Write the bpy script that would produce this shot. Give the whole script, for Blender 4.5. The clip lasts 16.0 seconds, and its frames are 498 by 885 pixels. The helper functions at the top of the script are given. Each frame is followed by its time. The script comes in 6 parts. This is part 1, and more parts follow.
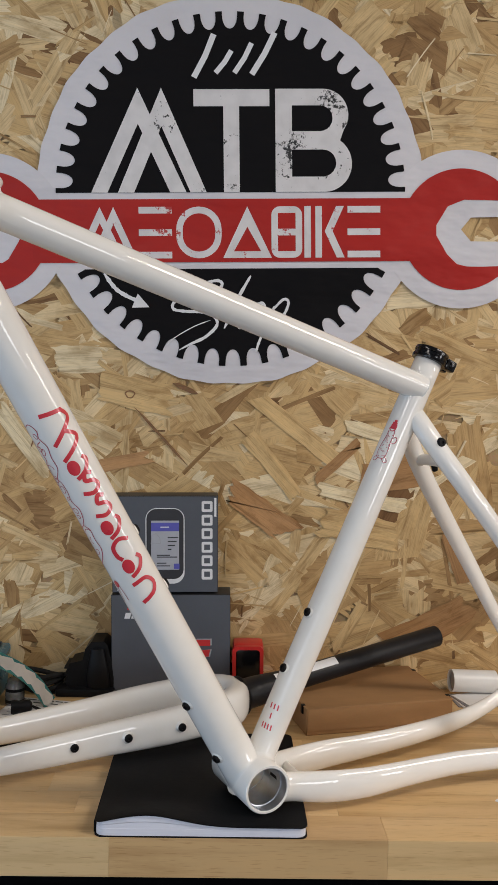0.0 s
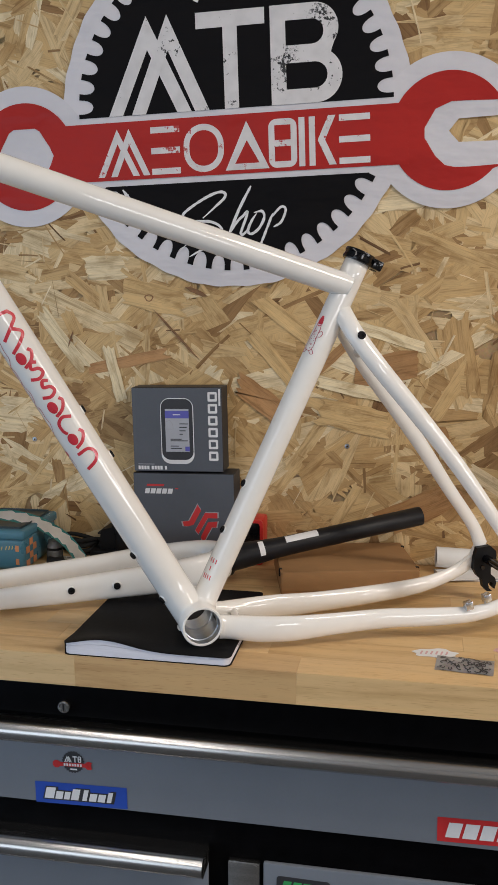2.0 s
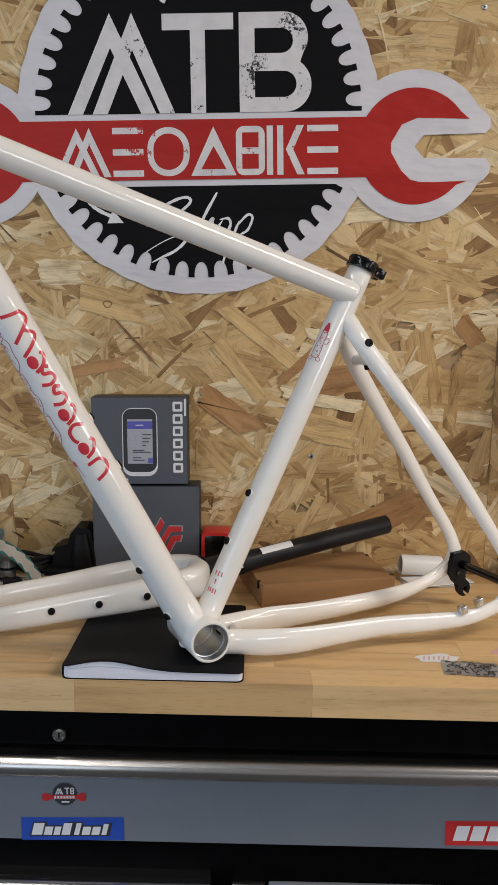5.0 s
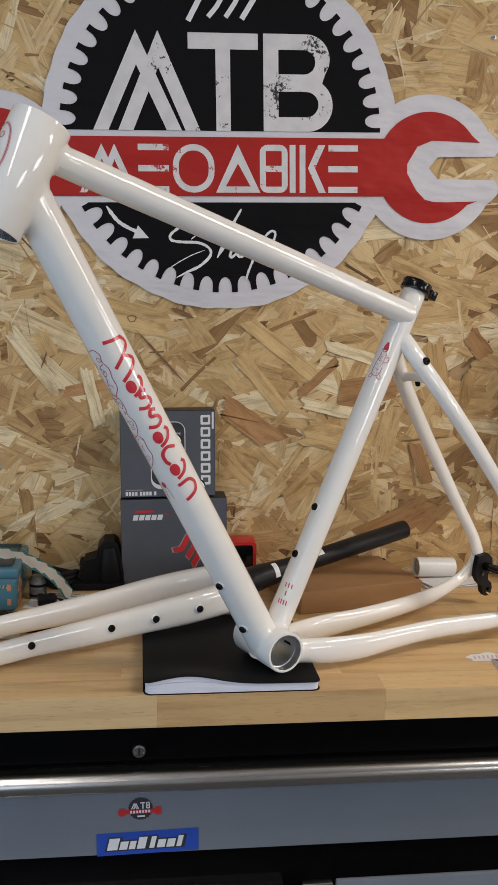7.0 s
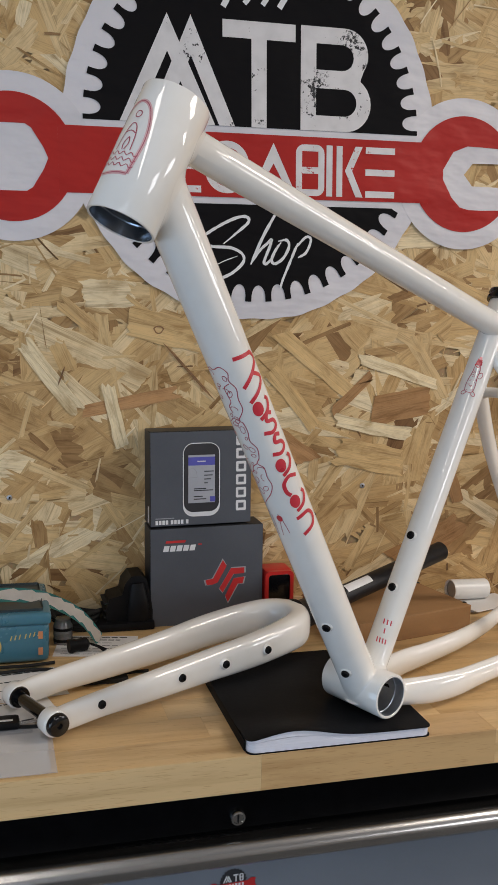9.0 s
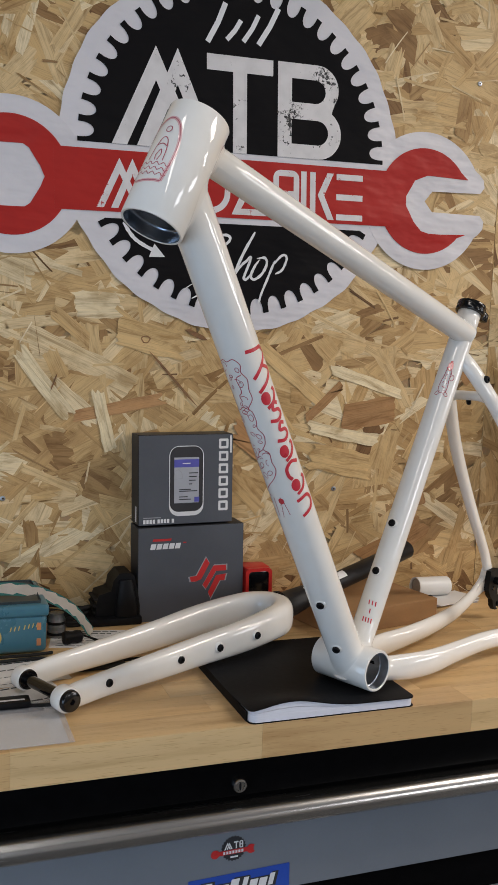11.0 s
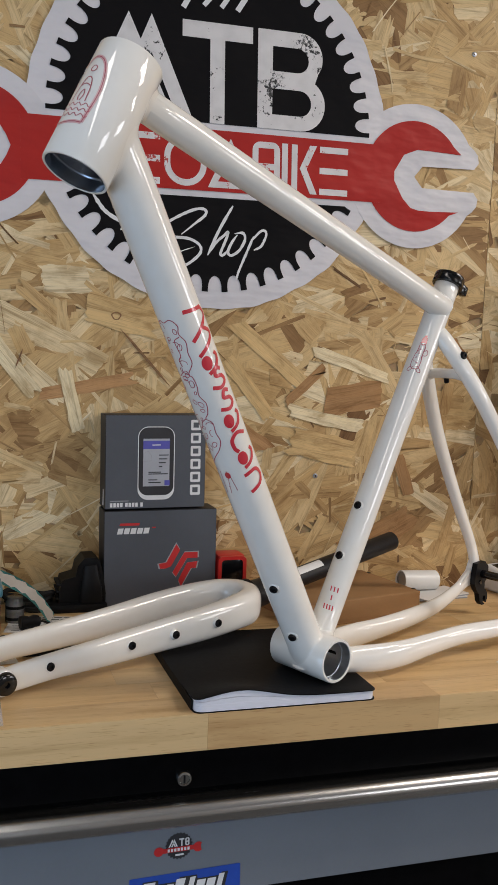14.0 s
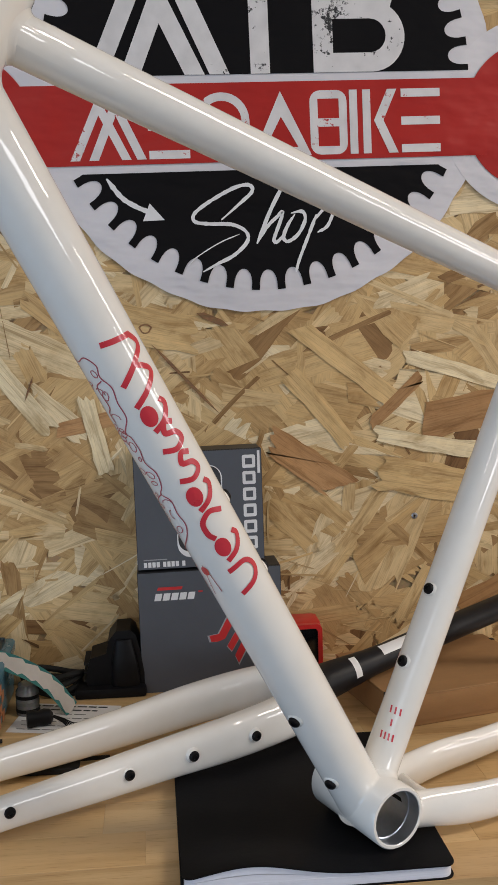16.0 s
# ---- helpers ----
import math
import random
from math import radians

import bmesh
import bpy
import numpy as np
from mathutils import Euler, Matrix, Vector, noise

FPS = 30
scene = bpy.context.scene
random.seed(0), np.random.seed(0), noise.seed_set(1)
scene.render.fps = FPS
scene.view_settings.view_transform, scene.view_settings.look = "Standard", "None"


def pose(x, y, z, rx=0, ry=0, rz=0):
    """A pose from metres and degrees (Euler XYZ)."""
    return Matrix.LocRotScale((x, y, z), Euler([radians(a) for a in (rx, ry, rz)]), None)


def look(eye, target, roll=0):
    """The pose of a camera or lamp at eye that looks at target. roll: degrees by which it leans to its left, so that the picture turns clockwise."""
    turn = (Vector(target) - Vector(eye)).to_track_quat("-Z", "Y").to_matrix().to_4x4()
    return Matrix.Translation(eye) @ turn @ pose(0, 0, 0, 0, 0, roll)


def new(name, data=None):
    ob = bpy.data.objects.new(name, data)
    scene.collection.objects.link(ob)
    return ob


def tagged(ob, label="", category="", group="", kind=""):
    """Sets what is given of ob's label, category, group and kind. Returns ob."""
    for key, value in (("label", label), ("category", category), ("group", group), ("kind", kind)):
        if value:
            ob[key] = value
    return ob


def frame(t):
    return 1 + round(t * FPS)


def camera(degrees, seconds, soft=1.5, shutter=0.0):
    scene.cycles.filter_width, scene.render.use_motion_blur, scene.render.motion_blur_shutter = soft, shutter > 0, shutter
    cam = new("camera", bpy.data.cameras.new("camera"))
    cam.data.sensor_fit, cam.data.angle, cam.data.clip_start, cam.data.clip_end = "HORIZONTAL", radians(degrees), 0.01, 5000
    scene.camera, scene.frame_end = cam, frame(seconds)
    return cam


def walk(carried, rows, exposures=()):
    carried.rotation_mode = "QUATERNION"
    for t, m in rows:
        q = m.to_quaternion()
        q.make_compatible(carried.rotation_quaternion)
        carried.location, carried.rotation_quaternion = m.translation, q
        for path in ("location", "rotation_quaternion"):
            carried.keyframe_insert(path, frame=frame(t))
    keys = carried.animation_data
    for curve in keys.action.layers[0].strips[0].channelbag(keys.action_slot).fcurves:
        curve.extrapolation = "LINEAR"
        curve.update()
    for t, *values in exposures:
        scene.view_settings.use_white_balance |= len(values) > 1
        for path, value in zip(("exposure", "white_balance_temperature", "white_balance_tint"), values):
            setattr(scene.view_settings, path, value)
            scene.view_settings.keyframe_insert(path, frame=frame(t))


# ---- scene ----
cam = camera(30.5, 16.0)
PATH = [
    (0, (-0.061, -1.295, 1.336), (-0.008, 0.7, 1.206), 1.4),
    (0.5, (0.096, -1.335, 1.331), (-0.16, 0.642, 1.162), 0.8),
    (1, (0.194, -1.406, 1.345), (-0.161, 0.54, 1.046), 0.6),
    (1.5, (0.227, -1.418, 1.34), (-0.125, 0.524, 1.019), 0.1),
    (2, (0.233, -1.424, 1.338), (-0.13, 0.513, 0.996), 0.0),
    (2.5, (0.224, -1.421, 1.334), (-0.139, 0.517, 0.998), -0.1),
    (3, (0.209, -1.416, 1.324), (-0.133, 0.526, 0.993), -0.0),
    (3.5, (0.194, -1.418, 1.32), (-0.12, 0.531, 1.002), 0.1),
    (4, (0.168, -1.415, 1.317), (-0.161, 0.535, 1.015), -0.0),
    (4.2, (0.156, -1.415, 1.313), (-0.125, 0.541, 1.007), 0.2),
    (6.3, (-0.171, -1.436, 1.34), (0.056, 0.53, 1.051), 1.4),
    (6.5, (-0.174, -1.437, 1.34), (0.055, 0.529, 1.049), 1.3),
    (7, (-0.185, -1.437, 1.349), (0.055, 0.524, 1.04), 1.3),
    (7.5, (-0.214, -1.369, 1.35), (0.034, 0.593, 1.055), 1.3),
    (8, (-0.251, -1.266, 1.36), (0.043, 0.692, 1.077), 1.0),
    (8.2, (-0.29, -1.248, 1.355), (0.038, 0.702, 1.058), 1.2),
    (10.3, (-0.516, -1.346, 1.331), (0.291, 0.468, 1.092), 1.7),
    (10.5, (-0.517, -1.346, 1.323), (0.243, 0.49, 1.095), 1.6),
    (11, (-0.522, -1.339, 1.303), (0.17, 0.527, 1.106), 2.1),
    (11.5, (-0.52, -1.33, 1.294), (0.154, 0.546, 1.133), 2.3),
    (12, (-0.509, -1.329, 1.284), (0.155, 0.55, 1.123), 2.5),
    (12.5, (-0.499, -1.328, 1.277), (0.169, 0.549, 1.095), 2.7),
    (13, (-0.488, -1.329, 1.272), (0.191, 0.545, 1.103), 2.8),
    (13.5, (-0.469, -1.332, 1.269), (0.217, 0.54, 1.111), 2.9),
    (14, (-0.417, -1.318, 1.264), (0.201, 0.575, 1.081), 2.6),
    (14.5, (-0.317, -1.286, 1.278), (0.113, 0.659, 1.102), 2.2),
    (15, (-0.227, -1.271, 1.292), (0.076, 0.698, 1.12), -0.0),
    (15.5, (-0.206, -1.213, 1.295), (0.024, 0.76, 1.061), -0.7),
    (16, (-0.191, -1.069, 1.308), (0.019, 0.906, 1.073), -0.8),
]
walk(cam, [(t, look(eye, target, roll)) for t, eye, target, roll in PATH])

# ---- world and light ----
world = bpy.data.worlds.new("world")
scene.world = world
world.use_nodes = True
world.node_tree.nodes["Background"].inputs[0].default_value = (0.75, 0.83, 1.0, 1)
world.node_tree.nodes["Background"].inputs[1].default_value = 0.05


def area_lamp(name, eye, target, sx, sy, watts, colour):
    data = bpy.data.lights.new(name, "AREA")
    data.shape, data.size, data.size_y, data.energy, data.color = "RECTANGLE", sx, sy, watts, colour
    ob = new(name, data)
    ob.matrix_world = look(eye, target)
    return ob


# LED panels and battens on the ceiling, daylight through the doorway on the left and the shop windows behind
area_lamp("panel_light_west", (-0.62, -1.85, 2.44), (-0.62, -1.849, 0), 0.13, 2.40, 9.5, (1.0, 0.925, 0.86))
area_lamp("panel_light_east", (1.75, -1.10, 2.44), (1.75, -1.099, 0), 1.4, 0.26, 37.0, (1.0, 0.90, 0.80))
area_lamp("batten_light_far", (6.0, -1.60, 2.44), (6.0, -1.599, 0), 5.0, 0.40, 112, (1.0, 0.93, 0.87))
area_lamp("doorway_light", (-2.25, -1.9, 0.80), (0, -1.4, 0.75), 1.5, 1.25, 20, (0.52, 0.73, 1.0))
area_lamp("window_light_west", (-1.35, -3.25, 1.35), (-0.2, 0, 0.95), 1.6, 1.3, 12, (0.78, 0.88, 1.0))
area_lamp("window_light_middle", (1.85, -3.25, 1.60), (1.2, 0, 1.2), 0.8, 0.5, 10, (0.97, 0.97, 1.0))
area_lamp("window_light_east", (6.1, -3.25, 1.60), (4.0, 0, 1.2), 2.4, 0.7, 50, (0.97, 0.97, 1.0))

# ---- materials ----


def material(name, base, rough=0.5, metal=0.0, coat=0.0, coat_rough=0.05):
    m = bpy.data.materials.new(name)
    m.use_nodes = True
    b = m.node_tree.nodes["Principled BSDF"]
    b.inputs["Base Color"].default_value = (*base, 1)
    b.inputs["Roughness"].default_value = rough
    b.inputs["Metallic"].default_value = metal
    b.inputs["Coat Weight"].default_value = coat
    b.inputs["Coat Roughness"].default_value = coat_rough
    return m


def node(m, kind, **values):
    n = m.node_tree.nodes.new(kind)
    for k, v in values.items():
        n.inputs[k.replace("_", " ")].default_value = v
    return n


def link(m, a, b):
    m.node_tree.links.new(a, b)


def bsdf(m):
    return m.node_tree.nodes["Principled BSDF"]


def coords(m, scale=(1, 1, 1), shift_random=False, which="Object"):
    """Texture coordinates in metres, scaled; with shift_random each object takes its own stretch of the pattern."""
    tc = node(m, "ShaderNodeTexCoord")
    mp = node(m, "ShaderNodeMapping")
    mp.inputs["Scale"].default_value = scale
    link(m, tc.outputs[which], mp.inputs["Vector"])
    if shift_random:
        info = node(m, "ShaderNodeObjectInfo")
        mul = m.node_tree.nodes.new("ShaderNodeVectorMath")
        mul.operation = "SCALE"
        mul.inputs[0].default_value = (37.0, 19.0, 53.0)
        link(m, info.outputs["Random"], mul.inputs["Scale"])
        link(m, mul.outputs[0], mp.inputs["Location"])
    return mp.outputs[0]


def ramp(m, stops):
    r = m.node_tree.nodes.new("ShaderNodeValToRGB")
    els = r.color_ramp.elements
    while len(els) < len(stops):
        els.new(0.5)
    for e, (p, c) in zip(els, stops):
        e.position, e.color = p, (*c, 1)
    return r


def mix(m, kind, fac, a, b):
    x = m.node_tree.nodes.new("ShaderNodeMix")
    x.data_type, x.blend_type = "RGBA", kind
    for socket, v in ((x.inputs[0], fac), (x.inputs[6], a), (x.inputs[7], b)):
        if isinstance(v, (int, float)):
            socket.default_value = v
        elif isinstance(v, tuple):
            socket.default_value = (*v, 1)
        else:
            link(m, v, socket)
    return x.outputs[2]


def bump(m, height, strength, distance):
    b = node(m, "ShaderNodeBump", Strength=strength, Distance=distance)
    link(m, height, b.inputs["Height"])
    link(m, b.outputs[0], bsdf(m).inputs["Normal"])
    return b


def mottled(name, base, rough, amount=0.12, scale=30.0, relief=0.0002, metal=0.0, coat=0.0, stretch=(1, 1, 1), fine=260.0):
    """A plain surface with tone and gloss varied at two scales and a fine relief."""
    m = material(name, base, rough, metal, coat)
    v = coords(m, stretch, True)
    big = node(m, "ShaderNodeTexNoise", Scale=scale, Detail=5.0, Roughness=0.6)
    small = node(m, "ShaderNodeTexNoise", Scale=fine, Detail=3.0)
    link(m, v, big.inputs["Vector"])
    link(m, v, small.inputs["Vector"])
    lo = tuple(c * (1 - amount) for c in base)
    hi = tuple(min(1, c * (1 + amount)) for c in base)
    r = ramp(m, [(0.3, lo), (0.7, hi)])
    link(m, big.outputs[0], r.inputs[0])
    c = mix(m, "OVERLAY", amount, r.outputs[0], small.outputs["Color"])
    link(m, c, bsdf(m).inputs["Base Color"])
    mr = node(m, "ShaderNodeMapRange")
    mr.inputs[3].default_value, mr.inputs[4].default_value = max(0.02, rough - 0.08), min(1, rough + 0.08)
    link(m, big.outputs[0], mr.inputs[0])
    link(m, mr.outputs[0], bsdf(m).inputs["Roughness"])
    if relief:
        bump(m, small.outputs[0], 0.4, relief)
    return m


def strand_material(name, stops):
    """Wood flakes: each takes its own tone, with streaks along its grain at three widths."""
    m = material(name, (0.5, 0.36, 0.2), 0.62)
    geo = node(m, "ShaderNodeNewGeometry")
    tone = ramp(m, stops)
    link(m, geo.outputs["Random Per Island"], tone.inputs[0])
    c = tone.outputs[0]
    for scale, detail, distort, lo, fac in (((6, 150, 1), 5.0, 0.5, (0.48, 0.40, 0.30), 0.75), ((30, 900, 1), 3.0, 0.0, (0.56, 0.46, 0.34), 0.5), ((14, 42, 1), 4.0, 0.9, (0.55, 0.45, 0.32), 0.75)):
        n = node(m, "ShaderNodeTexNoise", Scale=1.0, Detail=detail, Roughness=0.66, Distortion=distort)
        link(m, coords(m, scale, which="UV"), n.inputs["Vector"])
        r = ramp(m, [(0.30, lo), (0.47, (1, 1, 1)), (0.74, (1.17, 1.15, 1.10))])
        link(m, n.outputs[0], r.inputs[0])
        c = mix(m, "MULTIPLY", fac, c, r.outputs[0])
        if scale[0] == 30:
            bump(m, n.outputs[0], 0.35, 0.0004)
    blot = node(m, "ShaderNodeTexNoise", Scale=13.0, Detail=7.0, Roughness=0.62)
    link(m, coords(m), blot.inputs["Vector"])
    br = ramp(m, [(0.33, (0.62, 0.54, 0.43)), (0.50, (0.90, 0.88, 0.86)), (0.70, (0.97, 0.97, 0.97))])
    link(m, blot.outputs[0], br.inputs[0])
    c = mix(m, "MULTIPLY", 0.7, c, br.outputs[0])
    link(m, c, bsdf(m).inputs["Base Color"])
    return m


def stave_material():
    m = material("rubberwood", (0.6, 0.42, 0.23), 0.42)
    info = node(m, "ShaderNodeObjectInfo")
    tone = ramp(m, [(0.0, (0.57, 0.370, 0.175)), (0.3, (0.63, 0.420, 0.198)), (0.6, (0.69, 0.475, 0.238)), (0.85, (0.65, 0.455, 0.230)), (1.0, (0.60, 0.435, 0.245))])
    link(m, info.outputs["Random"], tone.inputs[0])
    v = coords(m, (2.2, 26, 26), True)
    grain = node(m, "ShaderNodeTexNoise", Scale=1.6, Detail=6.0, Roughness=0.62, Distortion=0.35)
    link(m, v, grain.inputs["Vector"])
    gr = ramp(m, [(0.28, (0.66, 0.57, 0.46)), (0.5, (1, 1, 1)), (0.75, (1.12, 1.10, 1.06))])
    link(m, grain.outputs[0], gr.inputs[0])
    c = mix(m, "MULTIPLY", 0.85, tone.outputs[0], gr.outputs[0])
    pores = node(m, "ShaderNodeTexNoise", Scale=1.0, Detail=2.0)
    link(m, coords(m, (45, 900, 900), True), pores.inputs["Vector"])
    pr = ramp(m, [(0.30, (0.66, 0.56, 0.44)), (0.40, (1, 1, 1))])
    link(m, pores.outputs[0], pr.inputs[0])
    c = mix(m, "MULTIPLY", 0.6, c, pr.outputs[0])
    link(m, c, bsdf(m).inputs["Base Color"])
    bump(m, pores.outputs[0], 0.25, 0.0002)
    return m


def worn_print(name, ink, under):
    """Printed ink on a sheet, rubbed off in small ragged patches."""
    m = material(name, ink, 0.5)
    v = coords(m)
    a = node(m, "ShaderNodeTexNoise", Scale=130.0, Detail=8.0, Roughness=0.75)
    b = node(m, "ShaderNodeTexNoise", Scale=17.0, Detail=2.0)
    link(m, v, a.inputs["Vector"])
    link(m, v, b.inputs["Vector"])
    add = m.node_tree.nodes.new("ShaderNodeMath")
    add.operation = "ADD"
    link(m, a.outputs[0], add.inputs[0])
    link(m, b.outputs[0], add.inputs[1])
    r = ramp(m, [(0.576, (0, 0, 0)), (0.586, (1, 1, 1))])
    half = m.node_tree.nodes.new("ShaderNodeMath")
    half.operation = "MULTIPLY"
    half.inputs[1].default_value = 0.5
    link(m, add.outputs[0], half.inputs[0])
    link(m, half.outputs[0], r.inputs[0])
    blot = node(m, "ShaderNodeTexNoise", Scale=40.0, Detail=6.0)
    link(m, v, blot.inputs["Vector"])
    tone = ramp(m, [(0.3, tuple(0.86 * c for c in ink)), (0.6, ink)])
    link(m, blot.outputs[0], tone.inputs[0])
    link(m, mix(m, "MIX", r.outputs[0], tone.outputs[0], under), bsdf(m).inputs["Base Color"])
    return m


def sheet_material(name, base, rough=0.45):
    """Printed cloth that hangs in faint waves."""
    m = mottled(name, base, rough, 0.05, 9.0, 0.0)
    w = node(m, "ShaderNodeTexNoise", Scale=6.0, Detail=3.5)
    link(m, coords(m, (1, 1, 2.2)), w.inputs["Vector"])
    bump(m, w.outputs[0], 0.8, 0.022)
    return m


def paint_material():
    m = material("cream_white_paint", (0.84, 0.825, 0.795), 0.5, coat=1.0, coat_rough=0.012)
    bsdf(m).inputs["Specular IOR Level"].default_value = 0.1
    v = node(m, "ShaderNodeTexNoise", Scale=55.0, Detail=3.0)
    link(m, coords(m), v.inputs["Vector"])
    r = ramp(m, [(0.3, (0.83, 0.812, 0.775)), (0.7, (0.85, 0.837, 0.808))])
    link(m, v.outputs[0], r.inputs[0])
    link(m, r.outputs[0], bsdf(m).inputs["Base Color"])
    bsdf(m).inputs["Coat IOR"].default_value = 1.6
    return m


def dull(m, level):
    """Takes most of the mirror-like sheen off a dark surface."""
    bsdf(m).inputs["Specular IOR Level"].default_value = level
    return m


OSB = dull(strand_material("osb_strands", [(0.0, (0.20, 0.105, 0.043)), (0.05, (0.31, 0.180, 0.076)), (0.13, (0.44, 0.280, 0.124)), (0.30, (0.56, 0.376, 0.174)), (0.56, (0.625, 0.440, 0.215)), (0.80, (0.70, 0.530, 0.295)), (1.0, (0.81, 0.690, 0.465))]), 0.3)
SLIVER = dull(strand_material("osb_slivers", [(0.0, (0.15, 0.080, 0.036)), (0.09, (0.24, 0.135, 0.060)), (0.22, (0.42, 0.265, 0.120)), (0.42, (0.61, 0.43, 0.21)), (0.72, (0.71, 0.55, 0.31)), (1.0, (0.84, 0.73, 0.52))]), 0.3)
FLAKE_RED, FLAKE_PALE, FLAKE_BROWN, FLAKE_TAN = [dull(strand_material(name, [(0.0, tone), (1.0, tone)]), 0.3) for name, tone in (
    ("osb_reddish", (0.50, 0.285, 0.130)), ("osb_pale", (0.82, 0.70, 0.465)), ("osb_brown", (0.40, 0.225, 0.098)), ("osb_tan", (0.66, 0.465, 0.225)))]
DARK_STRAND = mottled("dark_strand", (0.22, 0.110, 0.046), 0.65, 0.4, 30, 0.0002, stretch=(1, 1, 4))
OSB_BASE = mottled("osb_board", (0.36, 0.24, 0.12), 0.8, 0.25, 25)
STAVE = stave_material()
PAINT = paint_material()
BANNER_WHITE = sheet_material("banner_white", (0.655, 0.635, 0.665))
BANNER_BLACK = dull(sheet_material("banner_black", (0.0080, 0.0076, 0.0085), 0.6), 0.06)
BANNER_RED = sheet_material("banner_red", (0.41, 0.022, 0.018))
dull(BANNER_RED, 0.2)
PRINT_ON_BLACK = worn_print("worn_white_print", (0.71, 0.685, 0.685), (0.02, 0.02, 0.022))
PRINT_ON_RED = worn_print("worn_white_print_on_red", (0.72, 0.69, 0.69), (0.45, 0.05, 0.045))
BARE_METAL = mottled("machined_aluminium", (0.58, 0.61, 0.66), 0.24, 0.1, 40, 0.0001, 1.0, stretch=(1, 1, 1))
STEEL = mottled("zinc_steel", (0.42, 0.45, 0.50), 0.38, 0.1, 200, 0.0001, 1.0)
BORE_METAL = mottled("brushed_bore", (0.62, 0.66, 0.72), 0.36, 0.12, 60, 0.0001, 1.0)
CHROME = mottled("worn_chrome", (0.62, 0.61, 0.60), 0.12, 0.15, 90, 0.0, 1.0)
RAIL = mottled("polished_steel", (0.60, 0.59, 0.58), 0.25, 0.10, 14, 0.00004, 1.0, stretch=(0.15, 8, 8))
POWDER = dull(mottled("black_powder_coat", (0.0018, 0.0018, 0.0022), 0.42, 0.3, 60, 0.0003, fine=900), 0.05)
DRAWER = mottled("grey_drawer_paint", (0.178, 0.196, 0.226), 0.36, 0.05, 8, 0.00006)
CARBON = dull(mottled("black_carbon", (0.011, 0.011, 0.013), 0.42, 0.25, 60, 0.0002), 0.22)
BLACK_GLOSS = mottled("black_anodised", (0.004, 0.004, 0.005), 0.13, 0.2, 80, 0.0)
BLACK_SATIN = dull(mottled("black_plastic", (0.008, 0.008, 0.009), 0.45, 0.25, 60, 0.0002), 0.15)
RUBBER = dull(mottled("black_rubber", (0.018, 0.018, 0.018), 0.75, 0.25, 60, 0.0003), 0.22)
COVER = dull(mottled("black_notebook_cover", (0.006, 0.006, 0.007), 0.55, 0.25, 120, 0.0002), 0.08)
PAGES = mottled("notebook_pages", (0.72, 0.72, 0.79), 0.75, 0.06, 20, 0.0006, stretch=(1, 1, 40), fine=90)
PAPER = mottled("white_paper", (0.74, 0.73, 0.72), 0.7, 0.05, 15, 0.0001)
CARD = mottled("brown_cardboard", (0.345, 0.187, 0.078), 0.78, 0.08, 22, 0.0002, stretch=(1, 3, 3))
BOX_GREY = mottled("grey_printed_card", (0.080, 0.087, 0.104), 0.42, 0.07, 12, 0.00008)
BOX_DARK = dull(mottled("dark_printed_card", (0.030, 0.032, 0.037), 0.45, 0.1, 12, 0.00008), 0.22)
WHITE_INK = mottled("white_ink", (0.74, 0.74, 0.75), 0.5, 0.04, 60, 0.0)
GREY_INK = mottled("grey_ink", (0.33, 0.33, 0.35), 0.5, 0.06, 60, 0.0)
DARK_INK = mottled("dark_ink", (0.03, 0.03, 0.035), 0.5, 0.1, 60, 0.0)
RED_INK = mottled("red_ink", (0.56, 0.028, 0.030), 0.4, 0.08, 60, 0.0)
RED_DECAL = mottled("red_decal", (0.60, 0.035, 0.055), 0.3, 0.08, 60, 0.0, coat=0.8)
PINK_DECAL = mottled("dusky_pink_decal", (0.44, 0.085, 0.12), 0.3, 0.08, 60, 0.0, coat=0.8)
PALE_PINK = mottled("pale_pink_decal", (0.72, 0.43, 0.44), 0.3, 0.05, 60, 0.0, coat=0.8)
BLUE_INK = mottled("blue_sticker", (0.022, 0.075, 0.42), 0.4, 0.06, 50, 0.0)
GREEN_INK = mottled("green_ink", (0.04, 0.34, 0.10), 0.45, 0.1, 50, 0.0)
PURPLE_INK = mottled("purple_ink", (0.12, 0.055, 0.26), 0.45, 0.1, 50, 0.0)
SCREEN_BLUE = mottled("screen_blue", (0.10, 0.10, 0.42), 0.4, 0.08, 60, 0.0)
TIN = mottled("petrol_blue_tin", (0.055, 0.165, 0.225), 0.28, 0.08, 18, 0.0001)
TIN_DARK = mottled("dark_tin_print", (0.030, 0.045, 0.05), 0.3, 0.2, 30, 0.0)
ORANGE = mottled("orange_print", (0.58, 0.23, 0.10), 0.35, 0.1, 60, 0.0)
TEAL = mottled("teal_ribbon", (0.06, 0.30, 0.28), 0.55, 0.08, 60, 0.0001)
CREAM = mottled("cream_ribbon", (0.86, 0.80, 0.74), 0.6, 0.06, 60, 0.0001)
YELLOW = mottled("yellow_print", (0.60, 0.44, 0.13), 0.4, 0.1, 60, 0.0)
RED_PLASTIC = mottled("red_plastic", (0.52, 0.022, 0.020), 0.35, 0.08, 60, 0.0)
ORANGE_RED = mottled("bright_red_label", (0.78, 0.06, 0.035), 0.4, 0.06, 60, 0.0)
WHITE_PLASTIC = mottled("white_plastic", (0.72, 0.72, 0.71), 0.35, 0.04, 30, 0.0)
